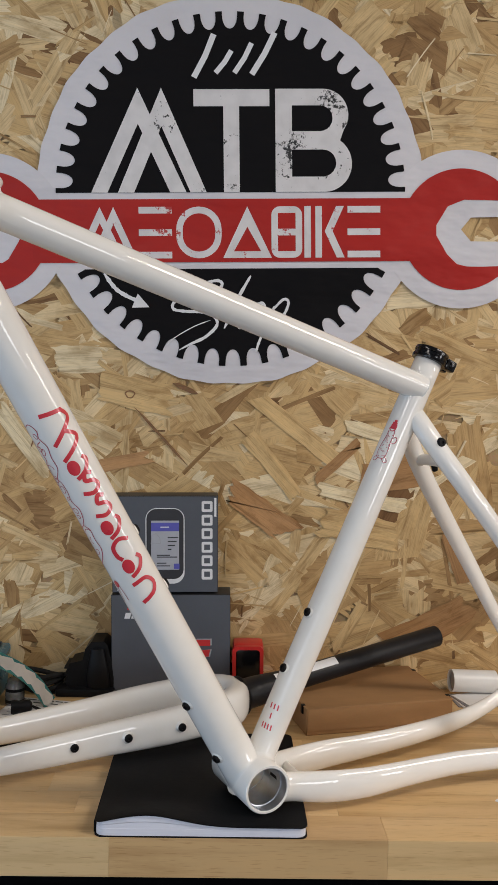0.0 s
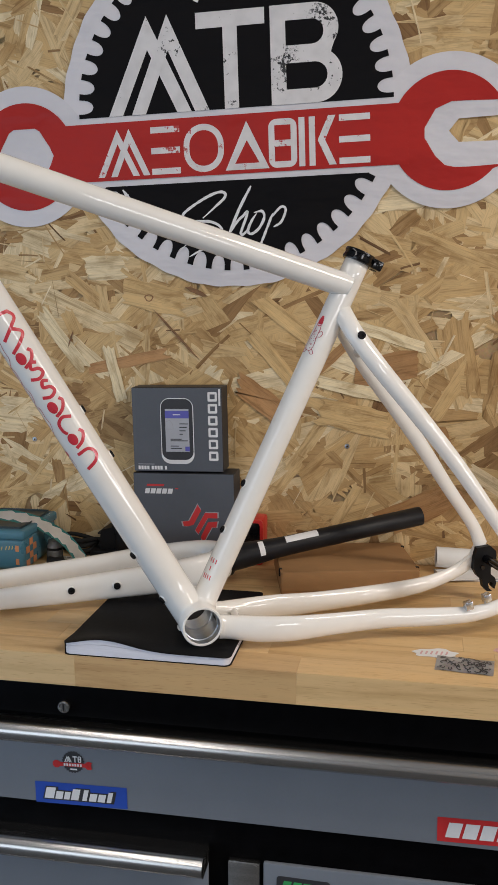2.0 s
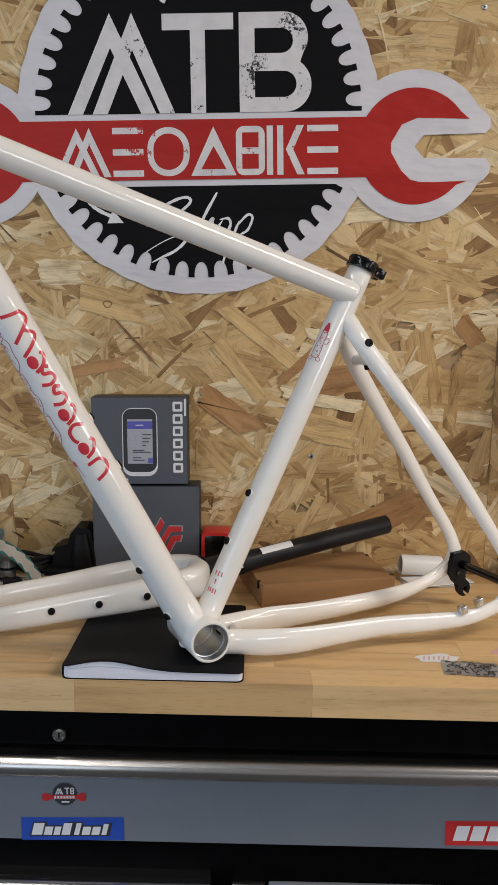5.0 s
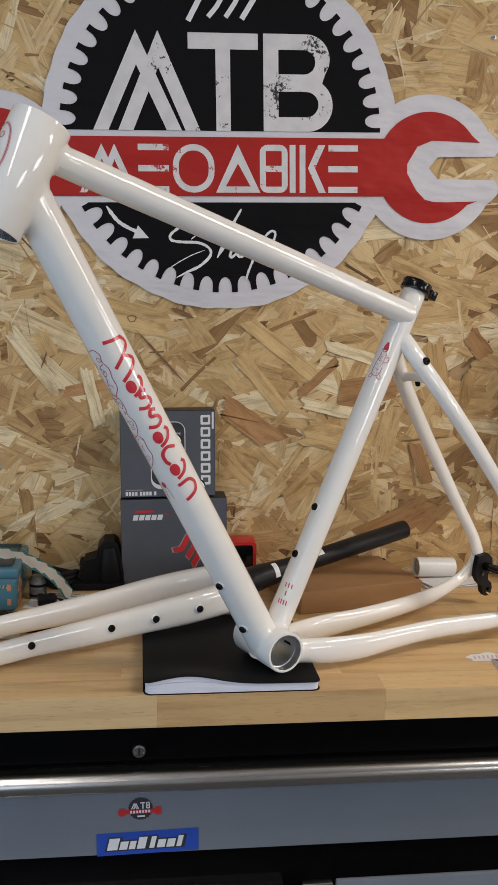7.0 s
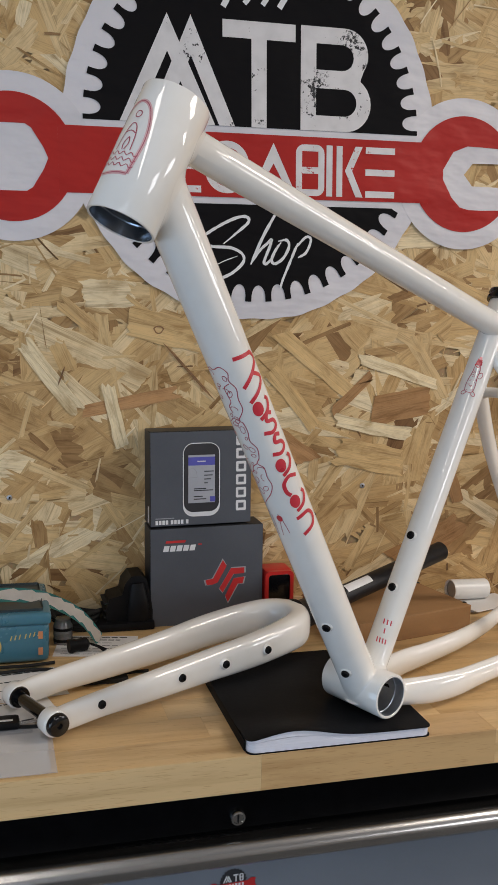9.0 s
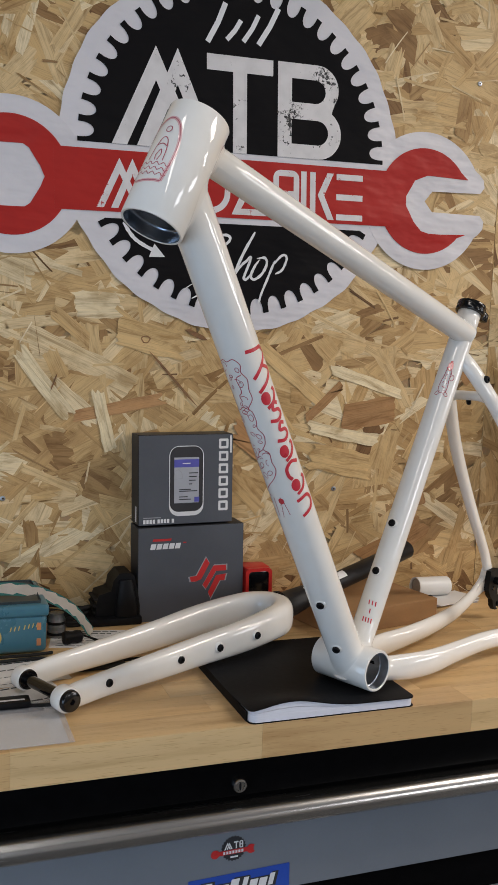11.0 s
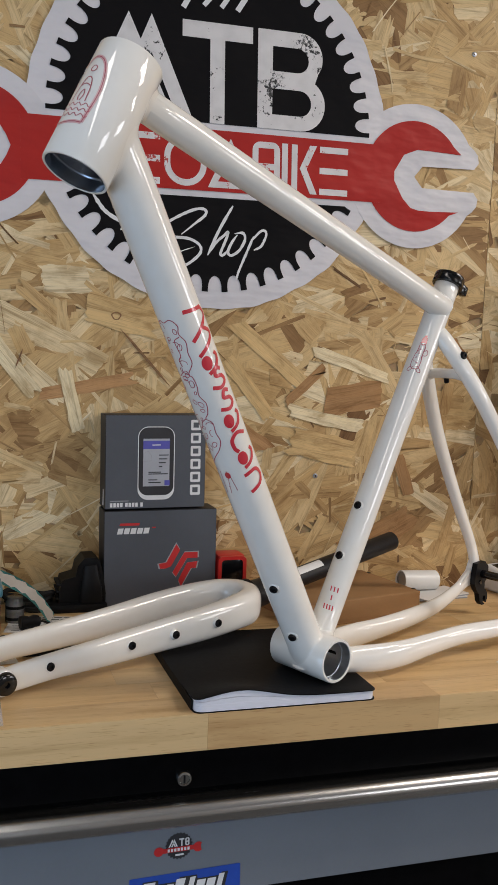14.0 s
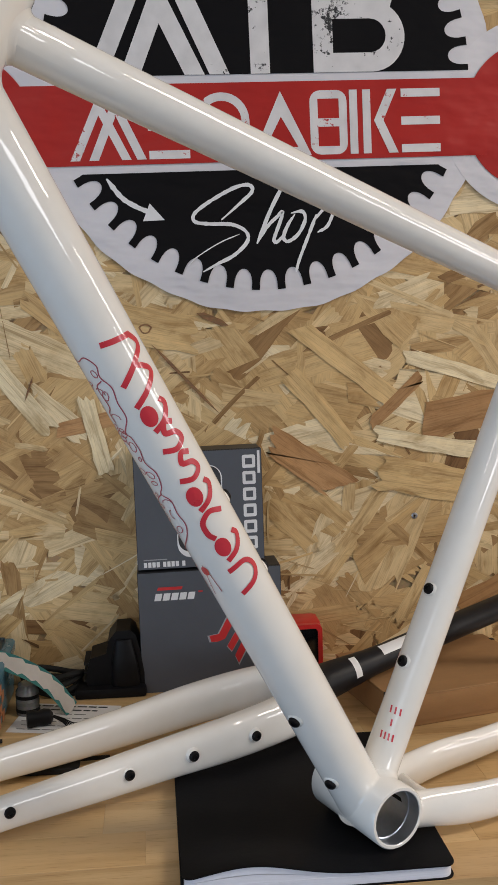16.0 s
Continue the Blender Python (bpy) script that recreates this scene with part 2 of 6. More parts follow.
GREY_PLASTIC = mottled("grey_plastic", (0.33, 0.32, 0.31), 0.5, 0.08, 30, 0.0001)
BATTEN_WOOD = mottled("pine_batten", (0.50, 0.32, 0.16), 0.6, 0.14, 9, 0.0002, stretch=(6, 6, 0.8))
WALL_PAINT = mottled("white_wall_paint", (0.36, 0.36, 0.36), 0.7, 0.05, 6, 0.0003)
CONCRETE = mottled("grey_floor", (0.060, 0.060, 0.060), 0.6, 0.15, 5, 0.0003)
SMOKY_PLASTIC = mottled("smoky_plastic", (0.15, 0.15, 0.145), 0.2, 0.25, 90, 0.0001)
SCREEN_PALE = mottled("pale_screen_print", (0.40, 0.41, 0.45), 0.45, 0.04, 60, 0.0)
SILVER_PRINT = mottled("silver_sachet", (0.40, 0.40, 0.42), 0.3, 0.2, 90, 0.0003, 0.7)
CLEAR_BAG = material("clear_plastic_sleeve", (0.72, 0.73, 0.76), 0.18)
bsdf(CLEAR_BAG).inputs["Alpha"].default_value = 0.35
LED_RED = material("red_indicator", (0.8, 0.05, 0.05), 0.4)
bsdf(LED_RED).inputs["Emission Color"].default_value = (1.0, 0.06, 0.05, 1)
bsdf(LED_RED).inputs["Emission Strength"].default_value = 1.6

# ---- building helpers ----
BASE = {}


def thing(name, at, label, category, group="", kind=""):
    """A top-level thing: an Empty at its base."""
    ob = new(name)
    ob.location = at
    ob.empty_display_size = 0.02
    BASE[ob.name] = Vector(at)
    return tagged(ob, label, category, group, kind)


def finish(bm, smooth=40):
    bmesh.ops.recalc_face_normals(bm, faces=bm.faces)
    me = bpy.data.meshes.new("mesh")
    bm.to_mesh(me)
    bm.free()
    if smooth:
        me.shade_smooth()
        me.set_sharp_from_angle(angle=radians(smooth))
    return me


def part(name, bm, mat, parent, label="", smooth=40):
    """Links a bmesh, in world coordinates, as one mesh object under a thing or a part."""
    base = BASE[parent.name]
    bmesh.ops.translate(bm, verts=bm.verts, vec=-base)
    me = finish(bm, smooth)
    me.materials.append(mat)
    ob = new(name, me)
    ob.parent = parent
    BASE[ob.name] = base
    return tagged(ob, label)


def solid(name, bm, mat, label="", category="", kind="", group="", smooth=40, at=None):
    """Links a bmesh, in world coordinates, as one top-level mesh."""
    lo = Vector([min(v.co[i] for v in bm.verts) for i in range(3)])
    hi = Vector([max(v.co[i] for v in bm.verts) for i in range(3)])
    at = Vector(at) if at else Vector(((lo.x + hi.x) / 2, (lo.y + hi.y) / 2, lo.z))
    bmesh.ops.translate(bm, verts=bm.verts, vec=-at)
    me = finish(bm, smooth)
    me.materials.append(mat)
    ob = new(name, me)
    ob.location = at
    BASE[ob.name] = at
    return tagged(ob, label, category, group, kind)


def box(lo, hi, bevel=0.0, m=None, segments=2):
    bm = bmesh.new()
    bmesh.ops.create_cube(bm, size=1)
    for v in bm.verts:
        v.co = [l + (c + 0.5) * (h - l) for l, h, c in zip(lo, hi, v.co)]
    if bevel:
        bmesh.ops.bevel(bm, geom=bm.edges, offset=bevel, segments=segments, affect="EDGES", profile=0.6)
    if m:
        bmesh.ops.transform(bm, matrix=m, verts=bm.verts)
    return bm


def join(*bms):
    """All bmeshes in one."""
    out = bmesh.new()
    for b in bms:
        me = bpy.data.meshes.new("tmp")
        b.to_mesh(me)
        b.free()
        out.from_mesh(me)
        bpy.data.meshes.remove(me)
    return out


def grid_skin(bm, rings, closed_ring=True, caps=(False, False)):
    rows = [[bm.verts.new(p) for p in ring] for ring in rings]
    n = len(rows[0])
    for a, b in zip(rows, rows[1:]):
        for i in range(n if closed_ring else n - 1):
            j = (i + 1) % n
            bm.faces.new((a[i], a[j], b[j], b[i]))
    if caps[0]:
        bm.faces.new(rows[0][::-1])
    if caps[1]:
        bm.faces.new(rows[-1])
    return bm


def lathe(a, b, profile, seg=40, caps=(False, False)):
    """A turned shape on the axis from a to b; profile: (metres from a, radius)."""
    a, b = Vector(a), Vector(b)
    axis = (b - a).normalized()
    side = axis.orthogonal().normalized()
    up = axis.cross(side)
    rings = [[a + axis * t + (side * math.cos(2 * math.pi * i / seg) + up * math.sin(2 * math.pi * i / seg)) * r for i in range(seg)] for t, r in profile]
    return grid_skin(bmesh.new(), rings, True, caps)


def rod(a, b, r, seg=20, bevel=0.0):
    length = (Vector(b) - Vector(a)).length
    e = bevel
    prof = [(0, r), (length, r)] if not e else [(0, r - e), (e * 0.3, r - e * 0.3), (e, r), (length - e, r), (length - e * 0.3, r - e * 0.3), (length, r - e)]
    return lathe(a, b, prof, seg, (True, True))


def spline(points, steps=8):
    """A smooth line through points (Catmull-Rom), any number of values each."""
    pts = [np.array(p, float) for p in points]
    pts = [2 * pts[0] - pts[1]] + pts + [2 * pts[-1] - pts[-2]]
    out = []
    for p0, p1, p2, p3 in zip(pts, pts[1:], pts[2:], pts[3:]):
        for k in range(steps):
            t = k / steps
            out.append(0.5 * (2 * p1 + (p2 - p0) * t + (2 * p0 - 5 * p1 + 4 * p2 - p3) * t * t + (3 * p1 - p0 - 3 * p2 + p3) * t ** 3))
    out.append(pts[-2])
    return out


def sweep(points, side, seg=24, caps=(True, True), steps=8):
    """A tube through points (x, y, z, ra, rb): ra is its half-width along side, rb across it."""
    line = spline(points, steps)
    side = Vector(side)
    rings = []
    for i, p in enumerate(line):
        a, b = line[max(0, i - 1)], line[min(len(line) - 1, i + 1)]
        t = Vector(b[:3] - a[:3]).normalized()
        s = (side - t * side.dot(t)).normalized()
        w = t.cross(s)
        rings.append([Vector(p[:3]) + s * p[3] * math.cos(2 * math.pi * k / seg) + w * p[4] * math.sin(2 * math.pi * k / seg) for k in range(seg)])
    return grid_skin(bmesh.new(), rings, True, caps)


def cable(points, r, seg=8):
    return sweep([(*p, r, r) for p in points], (0.3, 0.2, 0.93), seg)


def flat(outlines, thick, m):
    """A flat shape with holes (even-odd) of that thickness, from outlines in its own plane, laid by m."""
    cu = bpy.data.curves.new("outline", "CURVE")
    cu.dimensions, cu.fill_mode, cu.extrude = "2D", "BOTH", thick / 2
    for line in outlines:
        s = cu.splines.new("POLY")
        s.points.add(len(line) - 1)
        for p, (x, y) in zip(s.points, line):
            p.co = (x, y, 0, 1)
        s.use_cyclic_u = True
    return from_curve(cu, m)


def from_curve(cu, m):
    ob = bpy.data.objects.new("tmp", cu)
    scene.collection.objects.link(ob)
    bpy.context.view_layer.update()
    me = bpy.data.meshes.new_from_object(ob.evaluated_get(bpy.context.evaluated_depsgraph_get()))
    bpy.data.objects.remove(ob)
    bpy.data.curves.remove(cu)
    bm = bmesh.new()
    bm.from_mesh(me)
    bpy.data.meshes.remove(me)
    bmesh.ops.transform(bm, matrix=m, verts=bm.verts)
    return bm


def words(body, size, thick, m, shear=0.0):
    cu = bpy.data.curves.new("words", "FONT")
    cu.body, cu.size, cu.extrude, cu.shear = body, size, thick / 2, shear
    cu.align_x, cu.align_y, cu.offset = "CENTER", "CENTER", -0.0012
    return from_curve(cu, m)


def rect(x0, y0, x1, y1):
    return [(x0, y0), (x1, y0), (x1, y1), (x0, y1)]


def arc(cx, cy, r, a0, a1, n=32):
    return [(cx + r * math.cos(radians(a0 + (a1 - a0) * i / n)), cy + r * math.sin(radians(a0 + (a1 - a0) * i / n))) for i in range(n + 1)]


def ring(cx, cy, r, n=64):
    return arc(cx, cy, r, 0, 360, n)[:-1]


def round_rect(x0, y0, x1, y1, r, n=5):
    return (arc(x1 - r, y1 - r, r, 0, 90, n) + arc(x0 + r, y1 - r, r, 90, 180, n) + arc(x0 + r, y0 + r, r, 180, 270, n) + arc(x1 - r, y0 + r, r, 270, 360, n))


def stroke(points, w):
    """The outline of a line of width w with blunt ends."""
    left, right = [], []
    for i, p in enumerate(points):
        a, b = points[max(0, i - 1)], points[min(len(points) - 1, i + 1)]
        dx, dy = b[0] - a[0], b[1] - a[1]
        d = math.hypot(dx, dy) or 1
        left.append((p[0] - dy / d * w / 2, p[1] + dx / d * w / 2))
        right.append((p[0] + dy / d * w / 2, p[1] - dx / d * w / 2))
    return left + right[::-1]


def clip_above(poly, level, keep_above=True):
    out = []
    sign = 1 if keep_above else -1
    for p, q in zip(poly, poly[1:] + poly[:1]):
        inp, inq = sign * (p[1] - level) >= 0, sign * (q[1] - level) >= 0
        if inp:
            out.append(p)
        if inp != inq:
            t = (level - p[1]) / (q[1] - p[1])
            out.append((p[0] + t * (q[0] - p[0]), level))
    return out


def upright(x, y, z, turn=0.0, yaw=0.0):
    """Lays a flat shape upright, facing -y, with its own x to the right and y up; turn leans it in its plane, yaw about the plumb line."""
    return Matrix.Translation((x, y, z)) @ Matrix.Rotation(radians(yaw), 4, "Z") @ Matrix.Rotation(radians(90), 4, "X") @ Matrix.Rotation(radians(turn), 4, "Z")


def lying(x, y, z, turn=0.0):
    """Lays a flat shape on a level surface."""
    return Matrix.Translation((x, y, z)) @ Matrix.Rotation(radians(turn), 4, "Z")

# ---- the room ----
solid("floor", box((-2.4, -3.4, -0.1), (9.1, 0.2, 0.0)), CONCRETE, "grey concrete workshop floor", "floor", "structure")
solid("ceiling", box((-2.4, -3.4, 2.5), (9.1, 0.2, 2.6)), WALL_PAINT, "white painted workshop ceiling", "ceiling", "structure")
solid("wall_east", box((9.0, -3.4, 0), (9.1, 0.0, 2.5)), WALL_PAINT, "white painted side wall", "wall", "structure")
solid("wall_south", join(*[box((x0, -3.4, 0), (x1, -3.3, 2.5)) for x0, x1 in ((-2.4, -2.2), (-0.5, 1.25), (2.45, 4.75), (7.45, 9.0))],
                         *[box((x0, -3.4, z0), (x1, -3.3, z1)) for x0, x1, lo, hi in ((-2.2, -0.5, 0.65, 2.05), (1.25, 2.45, 1.05, 2.15), (4.75, 7.45, 1.0, 2.2)) for z0, z1 in ((0, lo), (hi, 2.5))]), WALL_PAINT,
      "painted rear wall with three shop windows", "wall", "structure")
solid("wall_west", join(box((-2.4, -3.3, 0), (-2.3, -2.7, 2.5)), box((-2.4, -1.1, 0), (-2.3, 0.0, 2.5)), box((-2.4, -2.7, 2.25), (-2.3, -1.1, 2.5))), WALL_PAINT,
      "white painted side wall with a wide doorway", "wall", "structure")

SEAM_X, SEAM_Z = 0.405, 1.568
wall = solid("wall_north", box((-2.4, 0.0015, 0), (9.1, 0.12, 2.5)), OSB_BASE, "oriented strand board wall behind the workbench", "wall", "structure", at=(0, 0, 0))
BASE[wall.name] = Vector((0, 0, 0))


def strands(count, x0, x1, z0, z1, seed, size, depth0, depth1, mat, taper0=0.72, single=False):
    """Overlapping wood flakes of one board, clipped to it: outlines, and coordinates along and across each flake for its grain."""
    rng = np.random.default_rng(seed)
    verts, faces, uvs = [], [], []
    for i in range(count):
        lx = size[0][0] + (size[0][1] - size[0][0]) * rng.random() ** 1.4
        wz = size[1][0] + (size[1][1] - size[1][0]) * rng.random() ** 1.5
        a = rng.normal(0, 0.55) if rng.random() < 0.5 else rng.uniform(0, math.pi)
        cx, cz = rng.uniform(x0 - 0.02, x1 + 0.02), rng.uniform(z0 - 0.02, z1 + 0.02)
        bow = rng.normal(0, 0.012) * lx
        if single:
            a, cx, cz = 0.0, 0.0, 0.0
        sides = []
        for sgn in (-1, 1):
            w0, w1 = rng.uniform(taper0, 1.0), rng.uniform(taper0, 1.0)
            sides.append([(px, sgn * 0.5 * wz * (w0 + (w1 - w0) * (px + 0.5) + 0.05 * rng.normal())) for px in np.linspace(-0.44, 0.44, 7)])
        ends = []
        for sgn in (1, -1):
            # one end breaks off square, the next at a slant, with split fibres of uneven length
            slant, deep = rng.normal(0, 0.35) * wz, min(0.030, 0.20 * lx) * rng.random()
            n = max(3, min(9, int(wz / 0.0035)))
            ends.append([(sgn * (0.5 * lx - deep * rng.random() ** 2) + slant * f, f * 0.92 * wz * (w1 if sgn > 0 else w0)) for f in np.linspace(-0.5, 0.5, n)])
        shape = [(px * lx, pz) for px, pz in sides[0]] + ends[0] + [(px * lx, pz) for px, pz in sides[1][::-1]] + ends[1][::-1]
        y = -(depth0 + (depth1 - depth0) * i / count)
        tilt, rise = (0.0, 0.0) if single else (rng.normal(0, 0.012), rng.normal(0, 0.004))
        ca, sa = math.cos(a), math.sin(a)
        off = rng.uniform(0, 50)
        face = []
        for px, pz in shape:
            pz += bow * (1 - (2 * px / lx) ** 2)
            face.append(len(verts))
            verts.append((min(max(cx + px * ca - pz * sa, x0), x1), y - max(-0.0007, min(0.0007, tilt * pz + rise * px)), min(max(cz + px * sa + pz * ca, z0), z1)))
            uvs.append((px + off, pz + off * 0.37))
        faces.append(face)
    me = bpy.data.meshes.new("strands")
    me.from_pydata(verts, [], faces)
    layer = me.uv_layers.new(name="UVMap")
    layer.data.foreach_set("uv", np.array(uvs, np.float32).ravel())
    me.materials.append(mat)
    return me


# large flakes first, narrower ones over them, then thin slivers
for n, (x0, x1, z0, z1) in enumerate(((-1.0, SEAM_X - 0.0004, 0.62, 2.1), (SEAM_X + 0.0004, 1.2, SEAM_Z + 0.0004, 2.1), (SEAM_X + 0.0004, 1.2, 0.62, SEAM_Z - 0.0004))):
    area = (x1 - x0) * (z1 - z0)
    for k, (density, size, d0, d1, mat) in enumerate(((1000, ((0.07, 0.21), (0.020, 0.075)), 0.0002, 0.0009, OSB), (230, ((0.035, 0.14), (0.006, 0.030)), 0.0009, 0.0013, OSB), (330, ((0.012, 0.075), (0.0010, 0.0060)), 0.0013, 0.0018, SLIVER))):
        flakes = new("strands", strands(int(density * area), x0, x1, z0, z1, 10 * n + k + 3, size, d0, d1, mat, 0.72 if k < 2 else 0.3))
        flakes.parent = wall
        tagged(flakes, kind="stuff")


# single flakes that stand out by their size and tone
big = ((-0.232, 1.215, 0.140, 12, 0.020, FLAKE_RED), (-0.257, 1.194, 0.095, -76, 0.022, FLAKE_PALE), (-0.344, 1.248, 0.126, -52, 0.024, FLAKE_PALE), (0.182, 1.211, 0.099, 11, 0.047, FLAKE_BROWN),
        (0.137, 1.178, 0.138, -11, 0.023, FLAKE_PALE), (0.133, 1.131, 0.116, -11, 0.048, FLAKE_TAN), (-0.010, 1.155, 0.108, -34, 0.040, FLAKE_RED), (0.240, 0.995, 0.130, 27, 0.051, FLAKE_BROWN),
        (0.175, 1.262, 0.138, -17, 0.019, FLAKE_PALE), (-0.187, 1.317, 0.108, -12, 0.046, FLAKE_TAN), (0.042, 1.270, 0.149, -37, 0.024, FLAKE_TAN), (0.008, 1.218, 0.115, -49, 0.027, FLAKE_TAN),
        (0.098, 1.226, 0.096, 43, 0.016, FLAKE_BROWN), (0.361, 1.285, 0.051, -52, 0.032, FLAKE_BROWN), (0.276, 1.090, 0.074, -70, 0.023, FLAKE_BROWN))
for i, (x, z, length, turn, wide, mat) in enumerate(big):
    me = strands(1, -length, length, -length, length, 900 + i, ((length, length), (wide, wide)), 0.0, 0.0, mat, 0.8, True)
    ob = new("strand", me)
    ob.matrix_world = Matrix.Translation((x, (-0.00185 if z > 1.2 else -0.0026) - 0.00003 * i, z)) @ Matrix.Rotation(radians(-turn), 4, "Y")
    ob.parent = wall


# long dark splits that stand out among the flakes, and one knot
for x, z, length, turn, wide in ((-0.151, 1.2575, 0.115, -47, 0.0040), (-0.118, 1.326, 0.040, -24, 0.0075), (-0.330, 1.250, 0.030, 70, 0.0022)):
    w = wide / 2
    sliver = flat([[(-length / 2, -w * 0.3), (-length * 0.2, -w), (length * 0.3, -w * 0.8), (length / 2, w * 0.2), (length * 0.25, w), (-length * 0.3, w * 0.9)]], 0.0003, upright(x, -0.0026, z, turn))
    part("dark_strand", sliver, DARK_STRAND, wall, "dark brown strand", smooth=0)
knot = bmesh.new()
grid_skin(knot, [[Vector((-0.196 + r * math.cos(a) * (1 + 0.15 * math.sin(3 * a)), -0.0026, 1.316 + 0.8 * r * math.sin(a))) for a in np.linspace(0, 2 * math.pi, 25)[:-1]] for r in (0.0052, 0.0066, 0.0072)], True)
part("knot", knot, DARK_STRAND, wall, "small brown knot", smooth=0)


def wall_screw(x, z):
    s = thing("screw", (x, -0.0017, z), "zinc countersunk screw driven into the strand board", "screw", "screws in the wall")
    part("screw_head", lathe((x, -0.0015, z), (x, -0.004, z), [(0, 0.0038), (0.0008, 0.0038), (0.0012, 0.003), (0.0013, 0.0015)], 20), STEEL, s)
    part("screw_recess", join(box((x - 0.0013, -0.0031, z - 0.0004), (x + 0.0013, -0.0027, z + 0.0004)), box((x - 0.0004, -0.0031, z - 0.0013), (x + 0.0004, -0.0027, z + 0.0013))), BLACK_SATIN, s)


for x, z in ((0.124, 1.086), (0.357, 1.757), (-0.400, 1.081)):
    wall_screw(x, z)

# ---- the banner: a cut-out sheet with a chainring and a spanner ----
banner = thing("banner", (-0.06, -0.002, 1.33), "cut-out banner of a black chainring crossed by a red spanner", "banner")
TURN = 1.9


def banner_at(layer):
    return upright(-0.06, -0.0034 - 0.0003 * layer, 1.602, TURN)


def banner_part(name, outlines, layer, mat, label=""):
    return part(name, flat(outlines, 0.0003, banner_at(layer)), mat, banner, label, smooth=0)


MID = -0.0545
RIGHT, LEFT = 0.322, -0.3365
white_right = (arc(RIGHT, MID, 0.110, 30, 330, 60) + [(0.426, MID - 0.049), (0.434, MID - 0.040), (0.436, MID - 0.028), (0.428, MID - 0.018), (0.336, MID - 0.0165), (0.322, MID), (0.336, MID + 0.0165),
               (0.428, MID + 0.018), (0.436, MID + 0.028), (0.434, MID + 0.040), (0.426, MID + 0.049)])
banner_part("sheet", [[(math.cos(a) * (0.268 + 0.0009 * math.sin(13 * a) + 0.0008 * math.sin(37 * a + 1)), math.sin(a) * (0.268 + 0.0009 * math.sin(13 * a) + 0.0008 * math.sin(37 * a + 1))) for a in np.linspace(0, 2 * math.pi, 241)[:-1]]], 0, BANNER_WHITE)
banner_part("spanner_border", [white_right], 1, BANNER_WHITE)
banner_part("spanner_border", [ring(LEFT, MID, 0.108)], 1, BANNER_WHITE)
R, H, TEETH = 0.243, 0.0106, 50
gear = []
for k in range(TEETH):
    th = 2 * math.pi * (k + 0.5) / TEETH
    e, t = (math.cos(th), math.sin(th)), (-math.sin(th), math.cos(th))
    pts = [(math.sqrt(R * R - H * H) - 0.0232 * math.sin(f) ** 0.75, -H * math.cos(f)) for f in np.linspace(0, math.pi, 13)]
    gear += [(e[0] * a + t[0] * b, e[1] * a + t[1] * b) for a, b in pts]
banner_part("chainring_upper", [clip_above(gear, -0.002)], 3, BANNER_BLACK, "black printed upper half of a chainring")
banner_part("chainring_lower", [clip_above(gear, -0.107, False)], 3, BANNER_BLACK, "black printed lower part of a chainring")
red_right = ([(RIGHT + 0.0815, MID + 0.0385)] + arc(RIGHT, MID, 0.0842, 36, 318, 60) + [(RIGHT + 0.0795, MID - 0.0505), (0.352, MID - 0.0520), (0.330, MID - 0.0515), (0.316, MID - 0.048), (0.302, MID - 0.034), (0.287, MID - 0.008), (0.287, MID + 0.006),
             (0.303, MID + 0.032), (0.326, MID + 0.041), (0.352, MID + 0.0405)])
hexagon = [(LEFT - 0.047, MID), (LEFT - 0.041, MID + 0.014), (LEFT - 0.026, MID + 0.038), (LEFT - 0.018, MID + 0.043), (LEFT + 0.018, MID + 0.043), (LEFT + 0.026, MID + 0.038), (LEFT + 0.041, MID + 0.014),
           (LEFT + 0.047, MID), (LEFT + 0.041, MID - 0.014), (LEFT + 0.026, MID - 0.038), (LEFT + 0.018, MID - 0.043), (LEFT - 0.018, MID - 0.043), (LEFT - 0.026, MID - 0.038), (LEFT - 0.041, MID - 0.014)]
banner_part("spanner_jaw", [red_right], 4, BANNER_RED, "red printed open spanner jaw")
banner_part("spanner_ring", [ring(LEFT, MID, 0.0825), hexagon], 4, BANNER_RED, "red printed spanner ring")
banner_part("spanner_shaft", [rect(LEFT + 0.060, -0.098, RIGHT - 0.058, -0.011)], 5, BANNER_RED, "red printed spanner shaft")


def peak(x, half, b0, b1, w):
    """An open chevron, like a mountain."""
    k = w * (b1 - b0) / half
    return [(x - half, b0), (x, b1), (x + half, b0), (x + half - w, b0), (x, b1 - k), (x - half + w, b0)]


# big initials on black
banner_part("printed_peak", [peak(-0.128, 0.066, -0.002, 0.140, 0.0225)], 5, PRINT_ON_BLACK)
banner_part("printed_peak", [peak(-0.0955, 0.0615, -0.002, 0.140, 0.0225)], 6, PRINT_ON_BLACK)
banner_part("printed_letter", [[(-0.051, 0.115), (-0.010, 0.115), (-0.010, -0.002), (0.012, -0.002), (0.012, 0.115), (0.054, 0.115), (0.054, 0.138), (-0.051, 0.138)]], 5, PRINT_ON_BLACK)
outer = [(0.062, -0.002), (0.132, -0.002)] + arc(0.130, 0.0365, 0.0385, -90, 55, 14) + [(0.153, 0.0715)] + arc(0.128, 0.103, 0.0355, -35, 90, 14) + [(0.062, 0.1385)]
low = [(0.085, 0.019), (0.128, 0.019)] + arc(0.128, 0.0375, 0.0185, -90, 90, 10) + [(0.085, 0.056)]
top = [(0.085, 0.081), (0.124, 0.081)] + arc(0.124, 0.0985, 0.0175, -90, 90, 10) + [(0.085, 0.116)]
banner_part("printed_letter", [outer, low, top], 5, PRINT_ON_BLACK)
